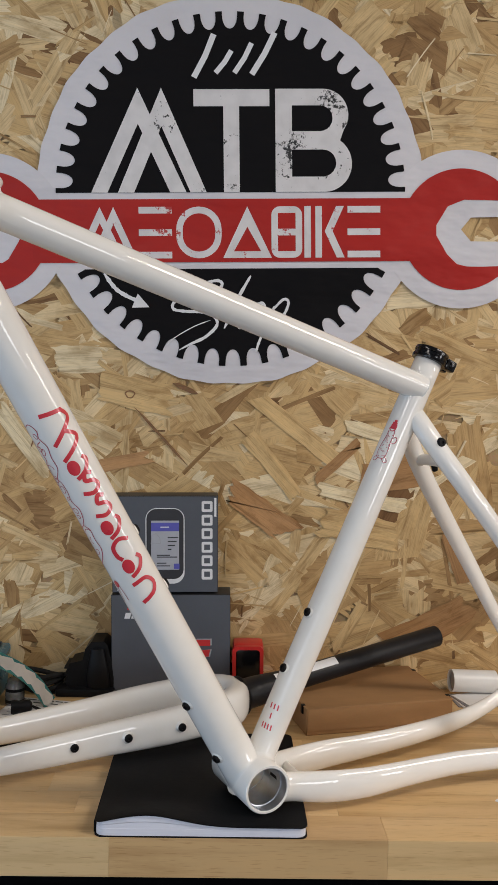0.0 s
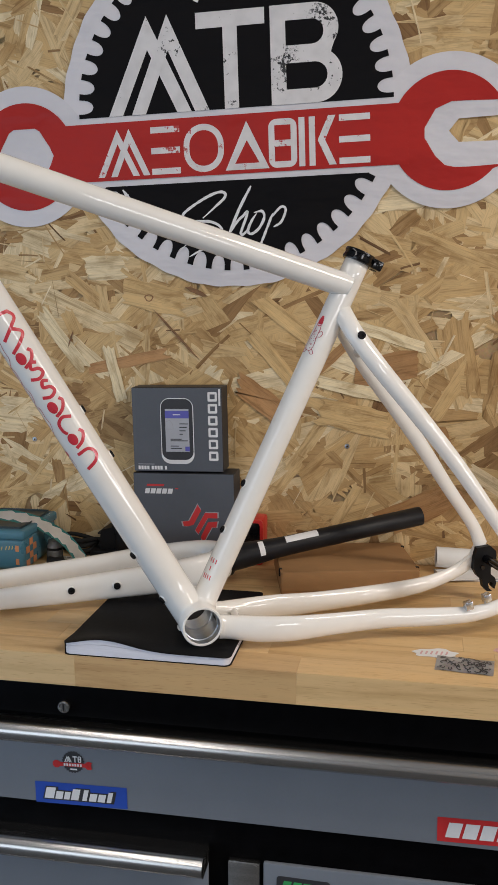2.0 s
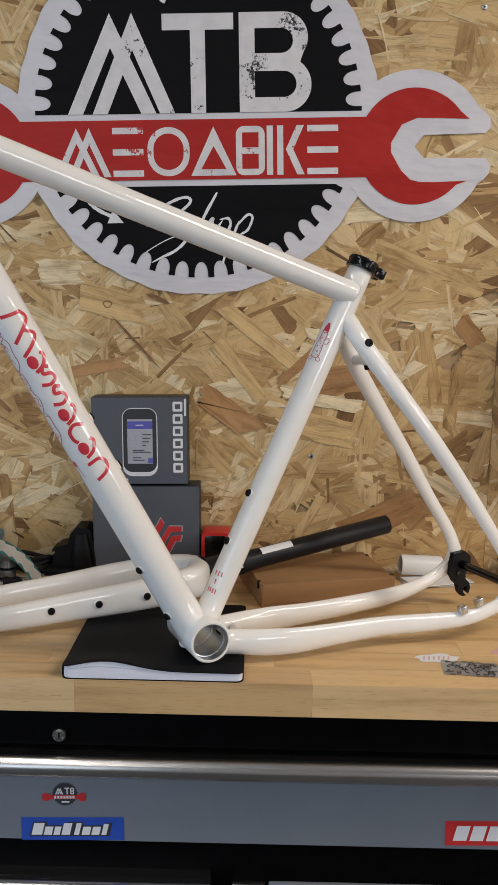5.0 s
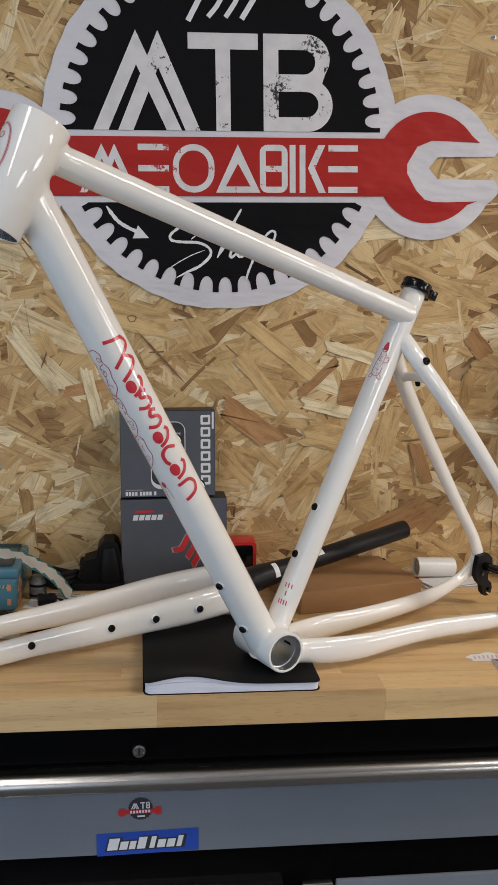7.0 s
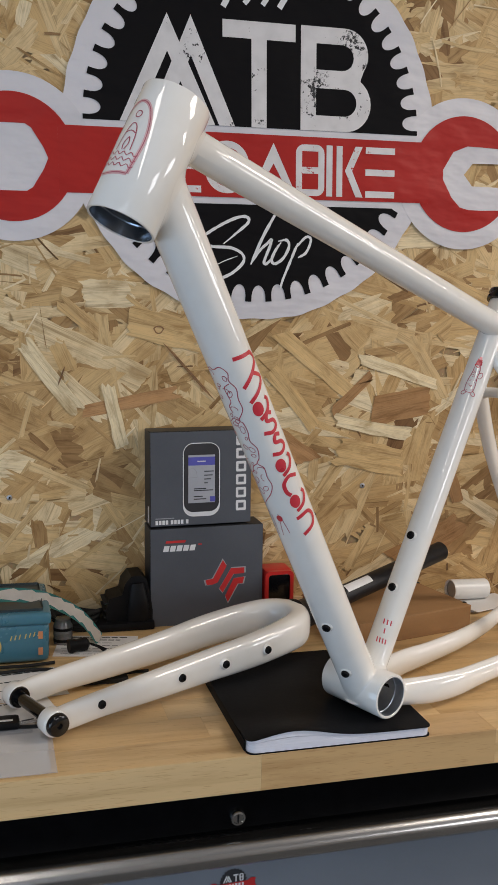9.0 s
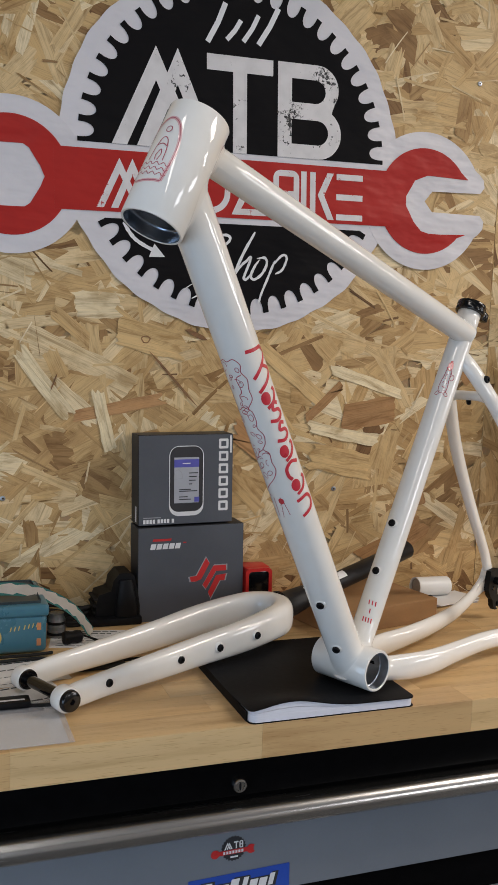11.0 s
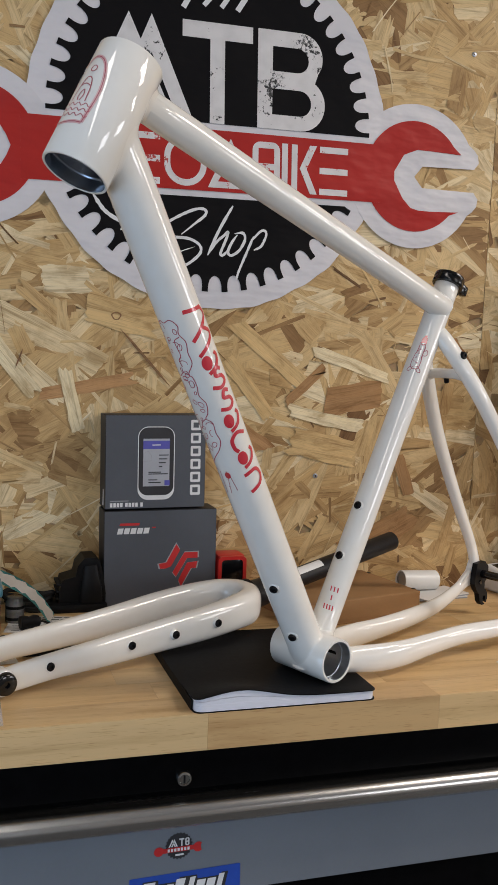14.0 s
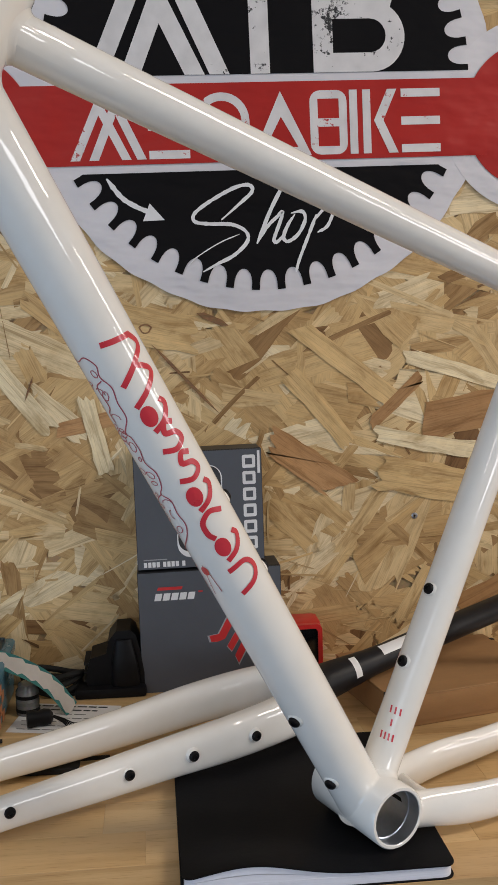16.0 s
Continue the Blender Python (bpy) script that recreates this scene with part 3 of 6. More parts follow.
# the name across the spanner: plain shapes of its size
B0, B1, W = -0.0926, -0.0216, 0.0092
cells = []
cells += [[peak(-0.183, 0.034, B0, B1, 0.0105)], [peak(-0.164, 0.032, B0, B1, 0.0105)]]
for x0 in (-0.129, 0.162):
    cells += [[rect(x0, z, x0 + 0.046, z + W)] for z in (B0, -0.0617, B1 - W)]
cells += [[round_rect(-0.077, B0, -0.014, B1, 0.031, 8), round_rect(-0.068, B0 + W, -0.023, B1 - W, 0.022, 8)]]
cells += [[[(-0.012, B0), (0.022, B1), (0.056, B0)], [(0.003, B0 + W), (0.022, B1 - 0.028), (0.041, B0 + W)]]]
cells += [[round_rect(0.0555, B0, 0.0985, B1, 0.012), rect(0.0647, B0 + W, 0.0893, -0.0617), rect(0.0647, -0.0525, 0.0893, B1 - W)]]
cells += [[rect(0.1015, B0, 0.1107, B1)], [rect(0.117, B0, 0.1262, B1)]]
cells += [[[(0.130, -0.056), (0.146, B1), (0.157, B1), (0.141, -0.056), (0.158, B0), (0.147, B0)]]]
for i, c in enumerate(cells):
    banner_part("printed_bar", c, 6 + i % 2, PRINT_ON_RED)
# brush marks above and below
for x0, z0, x1, z1, w in ((-0.050, 0.154, -0.022, 0.212, 0.008), (-0.020, 0.160, 0.002, 0.190, 0.007), (0.006, 0.160, 0.030, 0.200, 0.007), (0.030, 0.158, 0.062, 0.214, 0.008)):
    banner_part("brush_bar", [stroke([(x0, z0), ((x0 + x1) / 2 + 0.002, (z0 + z1) / 2), (x1, z1)], w)], 5, WHITE_INK)
def brush(points, w, layer=5, seed=0):
    """A brush stroke, thin at its ends and a little ragged."""
    rg = random.Random(seed)
    line = [tuple(p) for p in spline(points, 7)]
    left, right = [], []
    n = len(line)
    for k, p in enumerate(line):
        a, b = line[max(0, k - 1)], line[min(n - 1, k + 1)]
        dx, dy = b[0] - a[0], b[1] - a[1]
        d = math.hypot(dx, dy) or 1
        h = w / 2 * min(1, 0.35 + 6 * k / n, 0.35 + 6 * (n - 1 - k) / n) * rg.uniform(0.8, 1.12)
        left.append((p[0] - dy / d * h, p[1] + dx / d * h))
        right.append((p[0] + dy / d * h, p[1] - dx / d * h))
    bm = bmesh.new()
    rows = [[bm.verts.new((*q, 0)) for q in pair] for pair in zip(left, right)]
    for a, b in zip(rows, rows[1:]):
        bm.faces.new((a[0], a[1], b[1], b[0]))
    bmesh.ops.transform(bm, matrix=banner_at(layer) @ Matrix.Translation((0, 0, 0.0002)), verts=bm.verts)
    return bm


# the brush-written word "Shop"
script = [([(-0.0514, -0.1619), (-0.0325, -0.1468), (-0.0149, -0.1315), (-0.0184, -0.1239), (-0.0347, -0.1265), (-0.0613, -0.1395), (-0.0814, -0.1534), (-0.0819, -0.1628), (-0.0659, -0.1659), (-0.040, -0.1674), (-0.0241, -0.1756),
            (-0.0227, -0.1871), (-0.0384, -0.2019), (-0.0585, -0.2113), (-0.0752, -0.2196)], 0.0042),
          ([(-0.093, -0.2132), (-0.0808, -0.2022), (-0.054, -0.1872), (-0.0308, -0.1785)], 0.0014),
          ([(0.0263, -0.117), (0.0065, -0.1512), (-0.0117, -0.1901)], 0.0046), ([(-0.0117, -0.1901), (0.0023, -0.1701), (0.0126, -0.1609), (0.0194, -0.1548), (0.017, -0.1643), (0.0082, -0.1863), (0.0127, -0.1884), (0.0231, -0.1772)], 0.0040)]
script += [([(0.0292, -0.157), (0.0424, -0.1556), (0.0454, -0.1652), (0.0368, -0.1809), (0.0246, -0.1888), (0.0195, -0.1835), (0.0254, -0.1697), (0.0337, -0.1585)], 0.0042),
          ([(0.0588, -0.1593), (0.0479, -0.1845), (0.0369, -0.2099), (0.0324, -0.2239)], 0.0038), ([(0.0532, -0.1687), (0.0711, -0.1508), (0.0789, -0.1548), (0.0716, -0.1725), (0.0594, -0.1798)], 0.0038)]
for k, (line, w) in enumerate(script):
    part("printed_letter", brush(line, w, 5 + k % 3, k), WHITE_INK, banner, "white brush-written letter", smooth=0)
part("printed_arrow", brush([(-0.1785, -0.1125), (-0.1632, -0.1332), (-0.148, -0.1437), (-0.130, -0.152)], 0.0058, 5, 9), WHITE_INK, banner, smooth=0)
banner_part("printed_arrow", [[(-0.1319, -0.1410), (-0.1158, -0.1600), (-0.1405, -0.1604)]], 6, WHITE_INK)

# ---- the worktop and the tool cabinet under it ----
TOP, FRONT = 0.900, -0.447
worktop = thing("worktop", (0, -0.22, TOP - 0.039), "pale laminated wooden worktop of glued staves", "worktop")
LENGTH, ROWS = 0.268, 9
WIDE = (-0.004 - FRONT) / ROWS
gap = 0.00005
stave = box((gap - LENGTH / 2, gap - WIDE / 2, 0), (LENGTH / 2 - gap, WIDE / 2 - gap, 0.039), 0.0002, None, 1)
stave_mesh = finish(stave, 0)
stave_mesh.materials.append(STAVE)

cabinet = thing("tool_cabinet", (0.05, -0.22, 0.0), "black steel tool cabinet with grey drawer fronts", "tool cabinet")
part("body", box((-0.95, -0.4105, 0.06), (1.05, -0.02, 0.861), 0.002), POWDER, cabinet)
part("plinth", box((-0.93, -0.38, 0.0), (1.03, -0.04, 0.06)), POWDER, cabinet)
part("top_panel", box((-0.95, -0.4315, 0.8135), (1.05, -0.4105, 0.861), 0.0015), POWDER, cabinet)
lock = part("lock", lathe((-0.183, -0.4315, 0.8275), (-0.183, -0.4395, 0.8275), [(0, 0.0086), (0.004, 0.0086), (0.0062, 0.0074), (0.0066, 0.0054), (0.0058, 0.005), (0.0058, 0.0)], 32), CHROME, cabinet, "round chrome key lock")
part("key_slot", box((-0.1838, -0.4384, 0.8235), (-0.1822, -0.4376, 0.8315)), BLACK_SATIN, lock)


def rail(x0, x1, z, parent):
    """A rounded pull rail with a lip under it."""
    prof = [(-0.4105, 0.0), (-0.425, 0.0008), (-0.4345, 0.0005)] + [(-0.4380 - 0.0135 * math.sin(a), -0.0130 + 0.0135 * math.cos(a)) for a in np.linspace(0.05, math.pi * 0.97, 26)] + [(-0.4340, -0.0250), (-0.4105, -0.0235)]
    rings = [[(x, y, z + dz) for y, dz in prof] for x in (x0, x1)]
    return part("pull_rail", grid_skin(bmesh.new(), rings, True, (True, True)), RAIL, parent, "polished steel pull rail", 50)


upper = part("drawer", box((-0.93, -0.4175, 0.6855), (1.03, -0.4107, 0.789), 0.0012), DRAWER, cabinet, "wide grey drawer front")
rail(-0.935, 1.035, 0.8045, upper)
lower = part("drawer", box((-0.93, -0.4175, 0.520), (-0.008, -0.4107, 0.626), 0.0012), DRAWER, cabinet, "grey drawer front")
rail(-0.935, -0.008, 0.6470, lower)
bottom = part("drawer", box((-0.93, -0.4175, 0.370), (-0.008, -0.4107, 0.465), 0.0012), DRAWER, cabinet, "grey drawer front")
rail(-0.935, -0.008, 0.4880, bottom)
door = part("door", box((0.062, -0.4175, 0.12), (1.03, -0.4107, 0.635), 0.003), DRAWER, cabinet, "grey cabinet door with stickers")
part("door_strip", box((0.018, -0.4205, 0.12), (0.058, -0.4107, 0.635), 0.003), RAIL, cabinet, "grey metal edge strip")


def sticker(name, outlines, mat, x, z, turn, label, marks):
    """A printed sticker on the cabinet front."""
    s = thing(name, (x, -0.4178, z), label, "sticker", "stickers on the cabinet")
    part("backing", flat(outlines, 0.0002, upright(x, -0.4180, z, turn)), mat, s, smooth=0)
    for i, (line, ink) in enumerate(marks):
        part("printed_bar", flat(line, 0.0001, upright(x, -0.4184 - 0.0002 * min(i, 2), z, turn)), ink, s, smooth=0)


def italic(x0, x1, h, w, y=0.0):
    """Slanted plain bars in a row."""
    n = max(2, round((x1 - x0) / w))
    d = (x1 - x0) / n
    return [[[(x0 + d * i + 0.0 + 0.0, y - h / 2), (x0 + d * (i + 0.82), y - h / 2), (x0 + d * (i + 0.82) + h * 0.25, y + h / 2), (x0 + d * i + h * 0.25, y + h / 2)]] for i in range(n)]


sticker("brand_sticker", [round_rect(-0.061, -0.0145, 0.061, 0.0145, 0.001)], BLUE_INK, -0.172, 0.7005, 1.3, "blue rectangular sticker with white slanted bars on a drawer",
        [([[(-0.0515, -0.0092), (0.0435, -0.0092), (0.0475, 0.0078), (0.0400, 0.0078), (0.0385, 0.0045), (0.0130, 0.0045), (0.0125, 0.0090), (-0.0065, 0.0090), (-0.0080, 0.0045), (-0.0300, 0.0045), (-0.0300, 0.0090), (-0.0465, 0.0090)]], DARK_INK)]
        + [([[(x - 0.0022, -0.0075), (x + w - 0.0022, -0.0075), (x + w + h * 0.25 - 0.0022, -0.0075 + h), (x + h * 0.25 - 0.0022, -0.0075 + h)]], WHITE_INK)
           for x, w, h in ((-0.047, 0.0125, 0.0150), (-0.0325, 0.0095, 0.0105), (-0.021, 0.0075, 0.0105), (-0.0115, 0.0100, 0.0150), (0.0035, 0.0060, 0.0150), (0.0125, 0.0095, 0.0105), (0.0240, 0.0095, 0.0105), (0.0360, 0.0060, 0.0140))])
sticker("brand_sticker", [round_rect(-0.061, -0.0155, 0.061, 0.0155, 0.001)], RED_INK, 0.331, 0.707, 1.0, "red rectangular sticker with white bars on a drawer",
        [(l, WHITE_INK) for l in italic(-0.052, 0.046, 0.019, 0.020)])
sticker("badge_sticker", [[((0.0152 if i % 2 else 0.0136) * math.cos(math.pi * i / 24), (0.0152 if i % 2 else 0.0136) * math.sin(math.pi * i / 24)) for i in range(48)]], DARK_INK, -0.181, 0.7445, 1.5, "small round chainring badge sticker on a drawer",
        [([rect(-0.024, -0.0062, 0.024, -0.001)], RED_INK), ([ring(-0.022, -0.0035, 0.0052, 20), ring(-0.022, -0.0035, 0.0022, 12)], RED_INK), ([arc(0.021, -0.0035, 0.0055, 40, 320, 20) + arc(0.021, -0.0035, 0.0025, 320, 40, 12)], RED_INK),
         ([peak(-0.0075, 0.0040, 0.0, 0.0085, 0.0015)], WHITE_INK), ([peak(-0.0052, 0.0036, 0.0, 0.0085, 0.0015)], WHITE_INK), ([rect(0.0, 0.0068, 0.0055, 0.0085)], WHITE_INK), ([rect(0.0022, 0.0, 0.0036, 0.0068)], WHITE_INK), ([round_rect(0.0066, 0.0, 0.0112, 0.0085, 0.0015), rect(0.0080, 0.0012, 0.0098, 0.0036), rect(0.0080, 0.0050, 0.0098, 0.0073)], WHITE_INK)]
        + [([rect(-0.0125 + 0.0036 * i, -0.0053, -0.0102 + 0.0036 * i, -0.002)], WHITE_INK) for i in range(7)] + [([rect(-0.004, -0.0105, 0.005, -0.0085)], WHITE_INK)])
sticker("brand_sticker", [round_rect(-0.033, -0.012, 0.033, 0.012, 0.004)], DARK_INK, 0.112, 0.6075, -1.0, "black sticker with green slanted bars on the cabinet door",
        [(l, GREEN_INK) for l in italic(-0.027, 0.022, 0.013, 0.0125)])
sticker("round_sticker", [ring(0, 0, 0.019, 12)], PURPLE_INK, 0.245, 0.598, 10, "round purple sticker on the cabinet door", [([ring(0, -0.002, 0.010, 24)], CARD), ([ring(0, 0.009, 0.007, 16)], PURPLE_INK)])
sticker("round_sticker", [ring(0, 0, 0.011, 10)], WHITE_INK, 0.198, 0.604, 0, "small white and green sticker on the cabinet door", [([ring(0, 0, 0.008, 10)], TEAL), ([ring(0.002, 0.001, 0.004, 8)], GREEN_INK)])
# ---- the bicycle frame ----
U = Vector((0.9085, 0.4179, 0.0))      # along the frame, towards the rear
N = Vector((0.4179, -0.9085, 0.0))     # out of its left side
P0 = Vector((-0.0265, -0.3874, 0.0))   # under the bottom bracket
BBZ = 0.937


def F(s, z, o=0.0):
    """A place on the frame: s towards the rear and z up in its own plane, o out to its left side."""
    p = P0 + U * s + N * (o + 0.025 * (z - BBZ))
    return Vector((p.x, p.y, z))


frame_set = thing("bicycle", (P0.x, P0.y, 0.9125), "glossy cream-white bicycle frame standing on a notebook", "bicycle frame")
HT0, HT1 = F(-0.333, 1.4095), F(-0.2820, 1.5112)
BB = F(0, BBZ)
DT0, DT1 = F(-0.312, 1.470), F(0.0, 0.929)
TT0, TT1 = F(-0.292, 1.4855, 0.003), F(0.186, 1.3345, 0.005)
ST1 = F(0.1965, 1.3655)


def mouth_distance(p, d, c, w, r):
    """How far from p along d a line leaves the cylinder of radius r round the axis through c along w."""
    dp, pc = d - w * d.dot(w), (p - c) - w * (p - c).dot(w)
    a, b, k = dp.dot(dp), 2 * dp.dot(pc), pc.dot(pc) - r * r
    disc = b * b - 4 * a * k
    return (-b + math.sqrt(disc)) / (2 * a) if disc > 0 else -b / (2 * a)


def main_tube(name, a, b, r0, r1, mouth0=None, mouth1=None, seg=64, weld=0.006, weld1=None):
    """A round tube whose ends are cut to fit round other tubes (centre, axis, radius) and swell a little into the weld."""
    ax = (b - a).normalized()
    side = ax.orthogonal().normalized()
    up = ax.cross(side)
    length = (b - a).length
    near_end = [(weld * (1 - math.sin(f)) - (0.0012 if f == 0 else 0.0), weld * (1 - math.cos(f))) for f in np.linspace(math.pi / 2, 0, 7)]
    last = min(1.0, (weld1 or weld) / weld)
    near_end = [(-0.0015, near_end[0][1] + 0.0004)] + near_end
    rings = []
    dirs = [side * math.cos(2 * math.pi * i / seg) + up * math.sin(2 * math.pi * i / seg) for i in range(seg)]

    def start(v, r):
        return mouth_distance(a + v * min(r, 0.985 * mouth0[2]), ax, *mouth0) if mouth0 else 0.0

    def stop(v, r):
        return length - (mouth_distance(b + v * min(r, 0.985 * mouth1[2]), -ax, *mouth1) if mouth1 else 0.0)

    if mouth0:
        rings += [[a + v * (r0 + e) + ax * (start(v, r0 + e) + d) for v in dirs] for d, e in near_end]
    for k in range(1, 24):
        t = k / 24
        r = r0 + (r1 - r0) * t
        lo, hi = (0.02 if mouth0 else 0.0), (0.02 if mouth1 else 0.0)
        rings.append([a + v * r + ax * ((start(v, r0) + lo) * (1 - t) + (stop(v, r1) - hi) * t) for v in dirs])
    if mouth1:
        rings += [[b + v * (r1 + e * last) + ax * (stop(v, r1 + e * last) - length - d * last) for v in dirs] for d, e in near_end[::-1]]
    return grid_skin(bmesh.new(), rings, True)


hl = (HT1 - HT0).length
head = part("head_tube", lathe(HT0, HT1, [(0.0005, 0.0268), (0.0, 0.0272), (0.0, 0.0288), (0.0012, 0.0294), (hl - 0.0012, 0.0294), (hl, 0.0288), (hl, 0.0272), (hl - 0.0005, 0.0268)], 72), PAINT, frame_set)
part("head_tube_bore", lathe(HT0, HT1, [(0.0004, 0.0268), (0.012, 0.0262), (0.0125, 0.0240), (hl - 0.0125, 0.0240), (hl - 0.012, 0.0262), (hl - 0.0004, 0.0268)], 72), BARE_METAL, head, "bare machined metal inside the head tube")
HAX, SAX = (HT1 - HT0).normalized(), (ST1 - BB).normalized()
part("top_tube", main_tube("top_tube", TT0, TT1, 0.0150, 0.0143, (HT0, HAX, 0.0290), (BB, SAX, 0.0147), weld=0.005, weld1=0.0006), PAINT, frame_set)
down = part("down_tube", main_tube("down_tube", DT0, DT1, 0.0212, 0.0205, (HT0, HAX, 0.0290), (BB, N, 0.0245), weld=0.0065, weld1=0.0030), PAINT, frame_set)
seat = part("seat_tube", join(main_tube("seat_tube", BB, ST1, 0.0152, 0.0150, (BB, N, 0.0245)), lathe(BB, ST1, [(0.448, 0.0150), (0.4705, 0.0150), (0.4710, 0.0146), (0.4710, 0.0136), (0.42, 0.0136)], 48)), PAINT, frame_set)
shell = part("bottom_bracket_shell", lathe(F(0, BBZ, 0.0375), F(0, BBZ, -0.0445), [(0.0006, 0.0212), (0.0, 0.0218), (0.0, 0.0238), (0.0012, 0.0248), (0.0808, 0.0248), (0.082, 0.0238), (0.082, 0.0218), (0.0814, 0.0212)], 64), PAINT, frame_set)
part("bottom_bracket_bore", lathe(F(0, BBZ, 0.0375), F(0, BBZ, -0.0445), [(0.0005, 0.0212), (0.012, 0.0212), (0.0124, 0.0204), (0.034, 0.0204), (0.0344, 0.0211), (0.048, 0.0211), (0.0484, 0.0204), (0.0696, 0.0204), (0.07, 0.0212), (0.0815, 0.0212)], 64), BORE_METAL, shell, "bare machined metal inside the shell")
part("cable_port", sweep([(*F(0.0203, BBZ - 0.002, 0.010), 0.0062, 0.0076), (*F(0.0225, BBZ - 0.002, 0.010), 0.0062, 0.0076)], (0, 0, 1), 24), BLACK_SATIN, shell)


for sd in (1, -1):
    # the frame stands a little askew, so the two stays run slightly apart
    if sd > 0:
        stay = [(0.176, 1.311, 0.002, 0.0085, 0.0110), (0.179, 1.296, 0.0155, 0.0092, 0.0114), (0.189, 1.275, 0.0280, 0.0088, 0.0112), (0.2145, 1.238, 0.0425, 0.0084, 0.0108), (0.2605, 1.183, 0.0505, 0.0080, 0.0104), (0.309, 1.125, 0.0540, 0.0076, 0.0098),
                (0.353, 1.065, 0.0605, 0.0072, 0.0090), (0.391, 1.010, 0.0665, 0.0066, 0.0084), (0.407, 0.978, 0.0675, 0.0058, 0.0092)]
    else:
        stay = [(0.177, 1.311, 0.002, 0.0085, 0.0110), (0.183, 1.294, 0.0150, 0.0092, 0.0114), (0.197, 1.272, 0.0250, 0.0088, 0.0112), (0.223, 1.238, 0.0350, 0.0084, 0.0108), (0.271, 1.183, 0.0520, 0.0080, 0.0104), (0.318, 1.125, 0.0620, 0.0076, 0.0098),
                (0.361, 1.065, 0.0655, 0.0072, 0.0090), (0.402, 1.010, 0.0685, 0.0066, 0.0088), (0.416, 0.980, 0.0675, 0.0058, 0.0100)]
    part("seatstay", sweep([(*F(s, z, sd * o), a, b) for s, z, o, a, b in stay], N, 28), PAINT, frame_set)
    chain = [(0.0232, 0.930, 0.0240, 0.0105, 0.0150), (0.036, 0.9290, 0.0250, 0.0100, 0.0150), (0.075, 0.9260, 0.0345, 0.0090, 0.0164), (0.115, 0.9255, 0.0400, 0.0080, 0.0158), (0.165, 0.9265, 0.0400, 0.0080, 0.0138), (0.230, 0.9285, 0.0430, 0.0085, 0.0126), (0.295, 0.9290, 0.0540, 0.0082, 0.0116),
             (0.342, 0.9325, 0.0635, 0.0075, 0.0100), (0.382, 0.9440, 0.0680, 0.0062, 0.0092), (0.408, 0.9600, 0.0680, 0.0052, 0.0095)]
    part("chainstay", sweep([(*F(s, z, sd * o), a, b) for s, z, o, a, b in chain], N, 28), PAINT, frame_set)
    # the dropout: a plate with the axle hole, rounded towards both stays
    drop = part("dropout", lathe(F(0.418, 0.963, sd * 0.0625), F(0.418, 0.963, sd * 0.0735), [(0.0, 0.0075), (0.0, 0.0125), (0.0015, 0.014), (0.0095, 0.014), (0.011, 0.0125), (0.011, 0.0075)], 40), PAINT, frame_set)
    web = ([(0.402, 0.992), (0.414, 0.990)] if sd > 0 else [(0.4105, 0.984), (0.418, 0.986)]) + [(0.426, 0.978), (0.430, 0.958), (0.421, 0.949), (0.398, 0.945), (0.378, 0.939), (0.380, 0.950), (0.398 if sd > 0 else 0.402, 0.966)]
    plate = flat([[(q - 0.418, z - 0.963) for q, z in web]], 0.0095, Matrix.Translation(F(0.418, 0.963, sd * 0.068)) @ Matrix(((U.x, 0, N.x, 0), (U.y, 0, N.y, 0), (0, 1, 0, 0), (0, 0, 0, 1))))
    bmesh.ops.bevel(plate, geom=[e for e in plate.edges if len(e.link_faces) == 2 and e.calc_face_angle(0) > 1.2], offset=0.0022, segments=3, affect="EDGES")
    part("dropout_web", plate, PAINT, frame_set)
    part("dropout_bushing", lathe(F(0.418, 0.963, sd * 0.0620), F(0.418, 0.963, sd * 0.0740), [(0.0, 0.0062), (0.0, 0.0078), (0.012, 0.0078), (0.012, 0.0062), (0.0, 0.0062)], 32), BLACK_GLOSS, drop)
    part("bolt", lathe(F(0.1905, 1.279, sd * 0.0335), F(0.1905, 1.279, sd * 0.0385), [(0, 0.0050), (0.003, 0.0050), (0.005, 0.0040), (0.005, 0.0019), (0.0035, 0.0019), (0.0035, 0.0)], 24), BLACK_SATIN, frame_set, "black bolt")
part("seatstay_bridge", sweep([(*F(0.212, 1.2515, 0.034), 0.0068, 0.0068), (*F(0.2085, 1.2560, 0.018), 0.0064, 0.0064), (*F(0.2085, 1.2565, 0.0), 0.0062, 0.0062), (*F(0.2085, 1.2560, -0.018), 0.0064, 0.0064), (*F(0.212, 1.2515, -0.034), 0.0068, 0.0068)], (0, 0, 1), 24), PAINT, frame_set)
part("bridge_boss", lathe(F(0.2105, 1.251, 0), F(0.2125, 1.245, 0), [(0, 0.0034), (0.0050, 0.0034), (0.0064, 0.0026)], 20, (False, True)), BLACK_SATIN, frame_set, "black bolt under the bridge")
part("chainstay_bridge", sweep([(*F(0.052, 0.930, 0.026), 0.0055, 0.0055), (*F(0.050, 0.930, 0), 0.005, 0.005), (*F(0.052, 0.930, -0.026), 0.0055, 0.0055)], (0, 0, 1), 18), PAINT, frame_set)
part("rear_axle", rod(F(0.418, 0.963, 0.061), F(0.418, 0.963, -0.063), 0.0060, 24), BLACK_GLOSS, frame_set, "black through-axle between the dropouts")
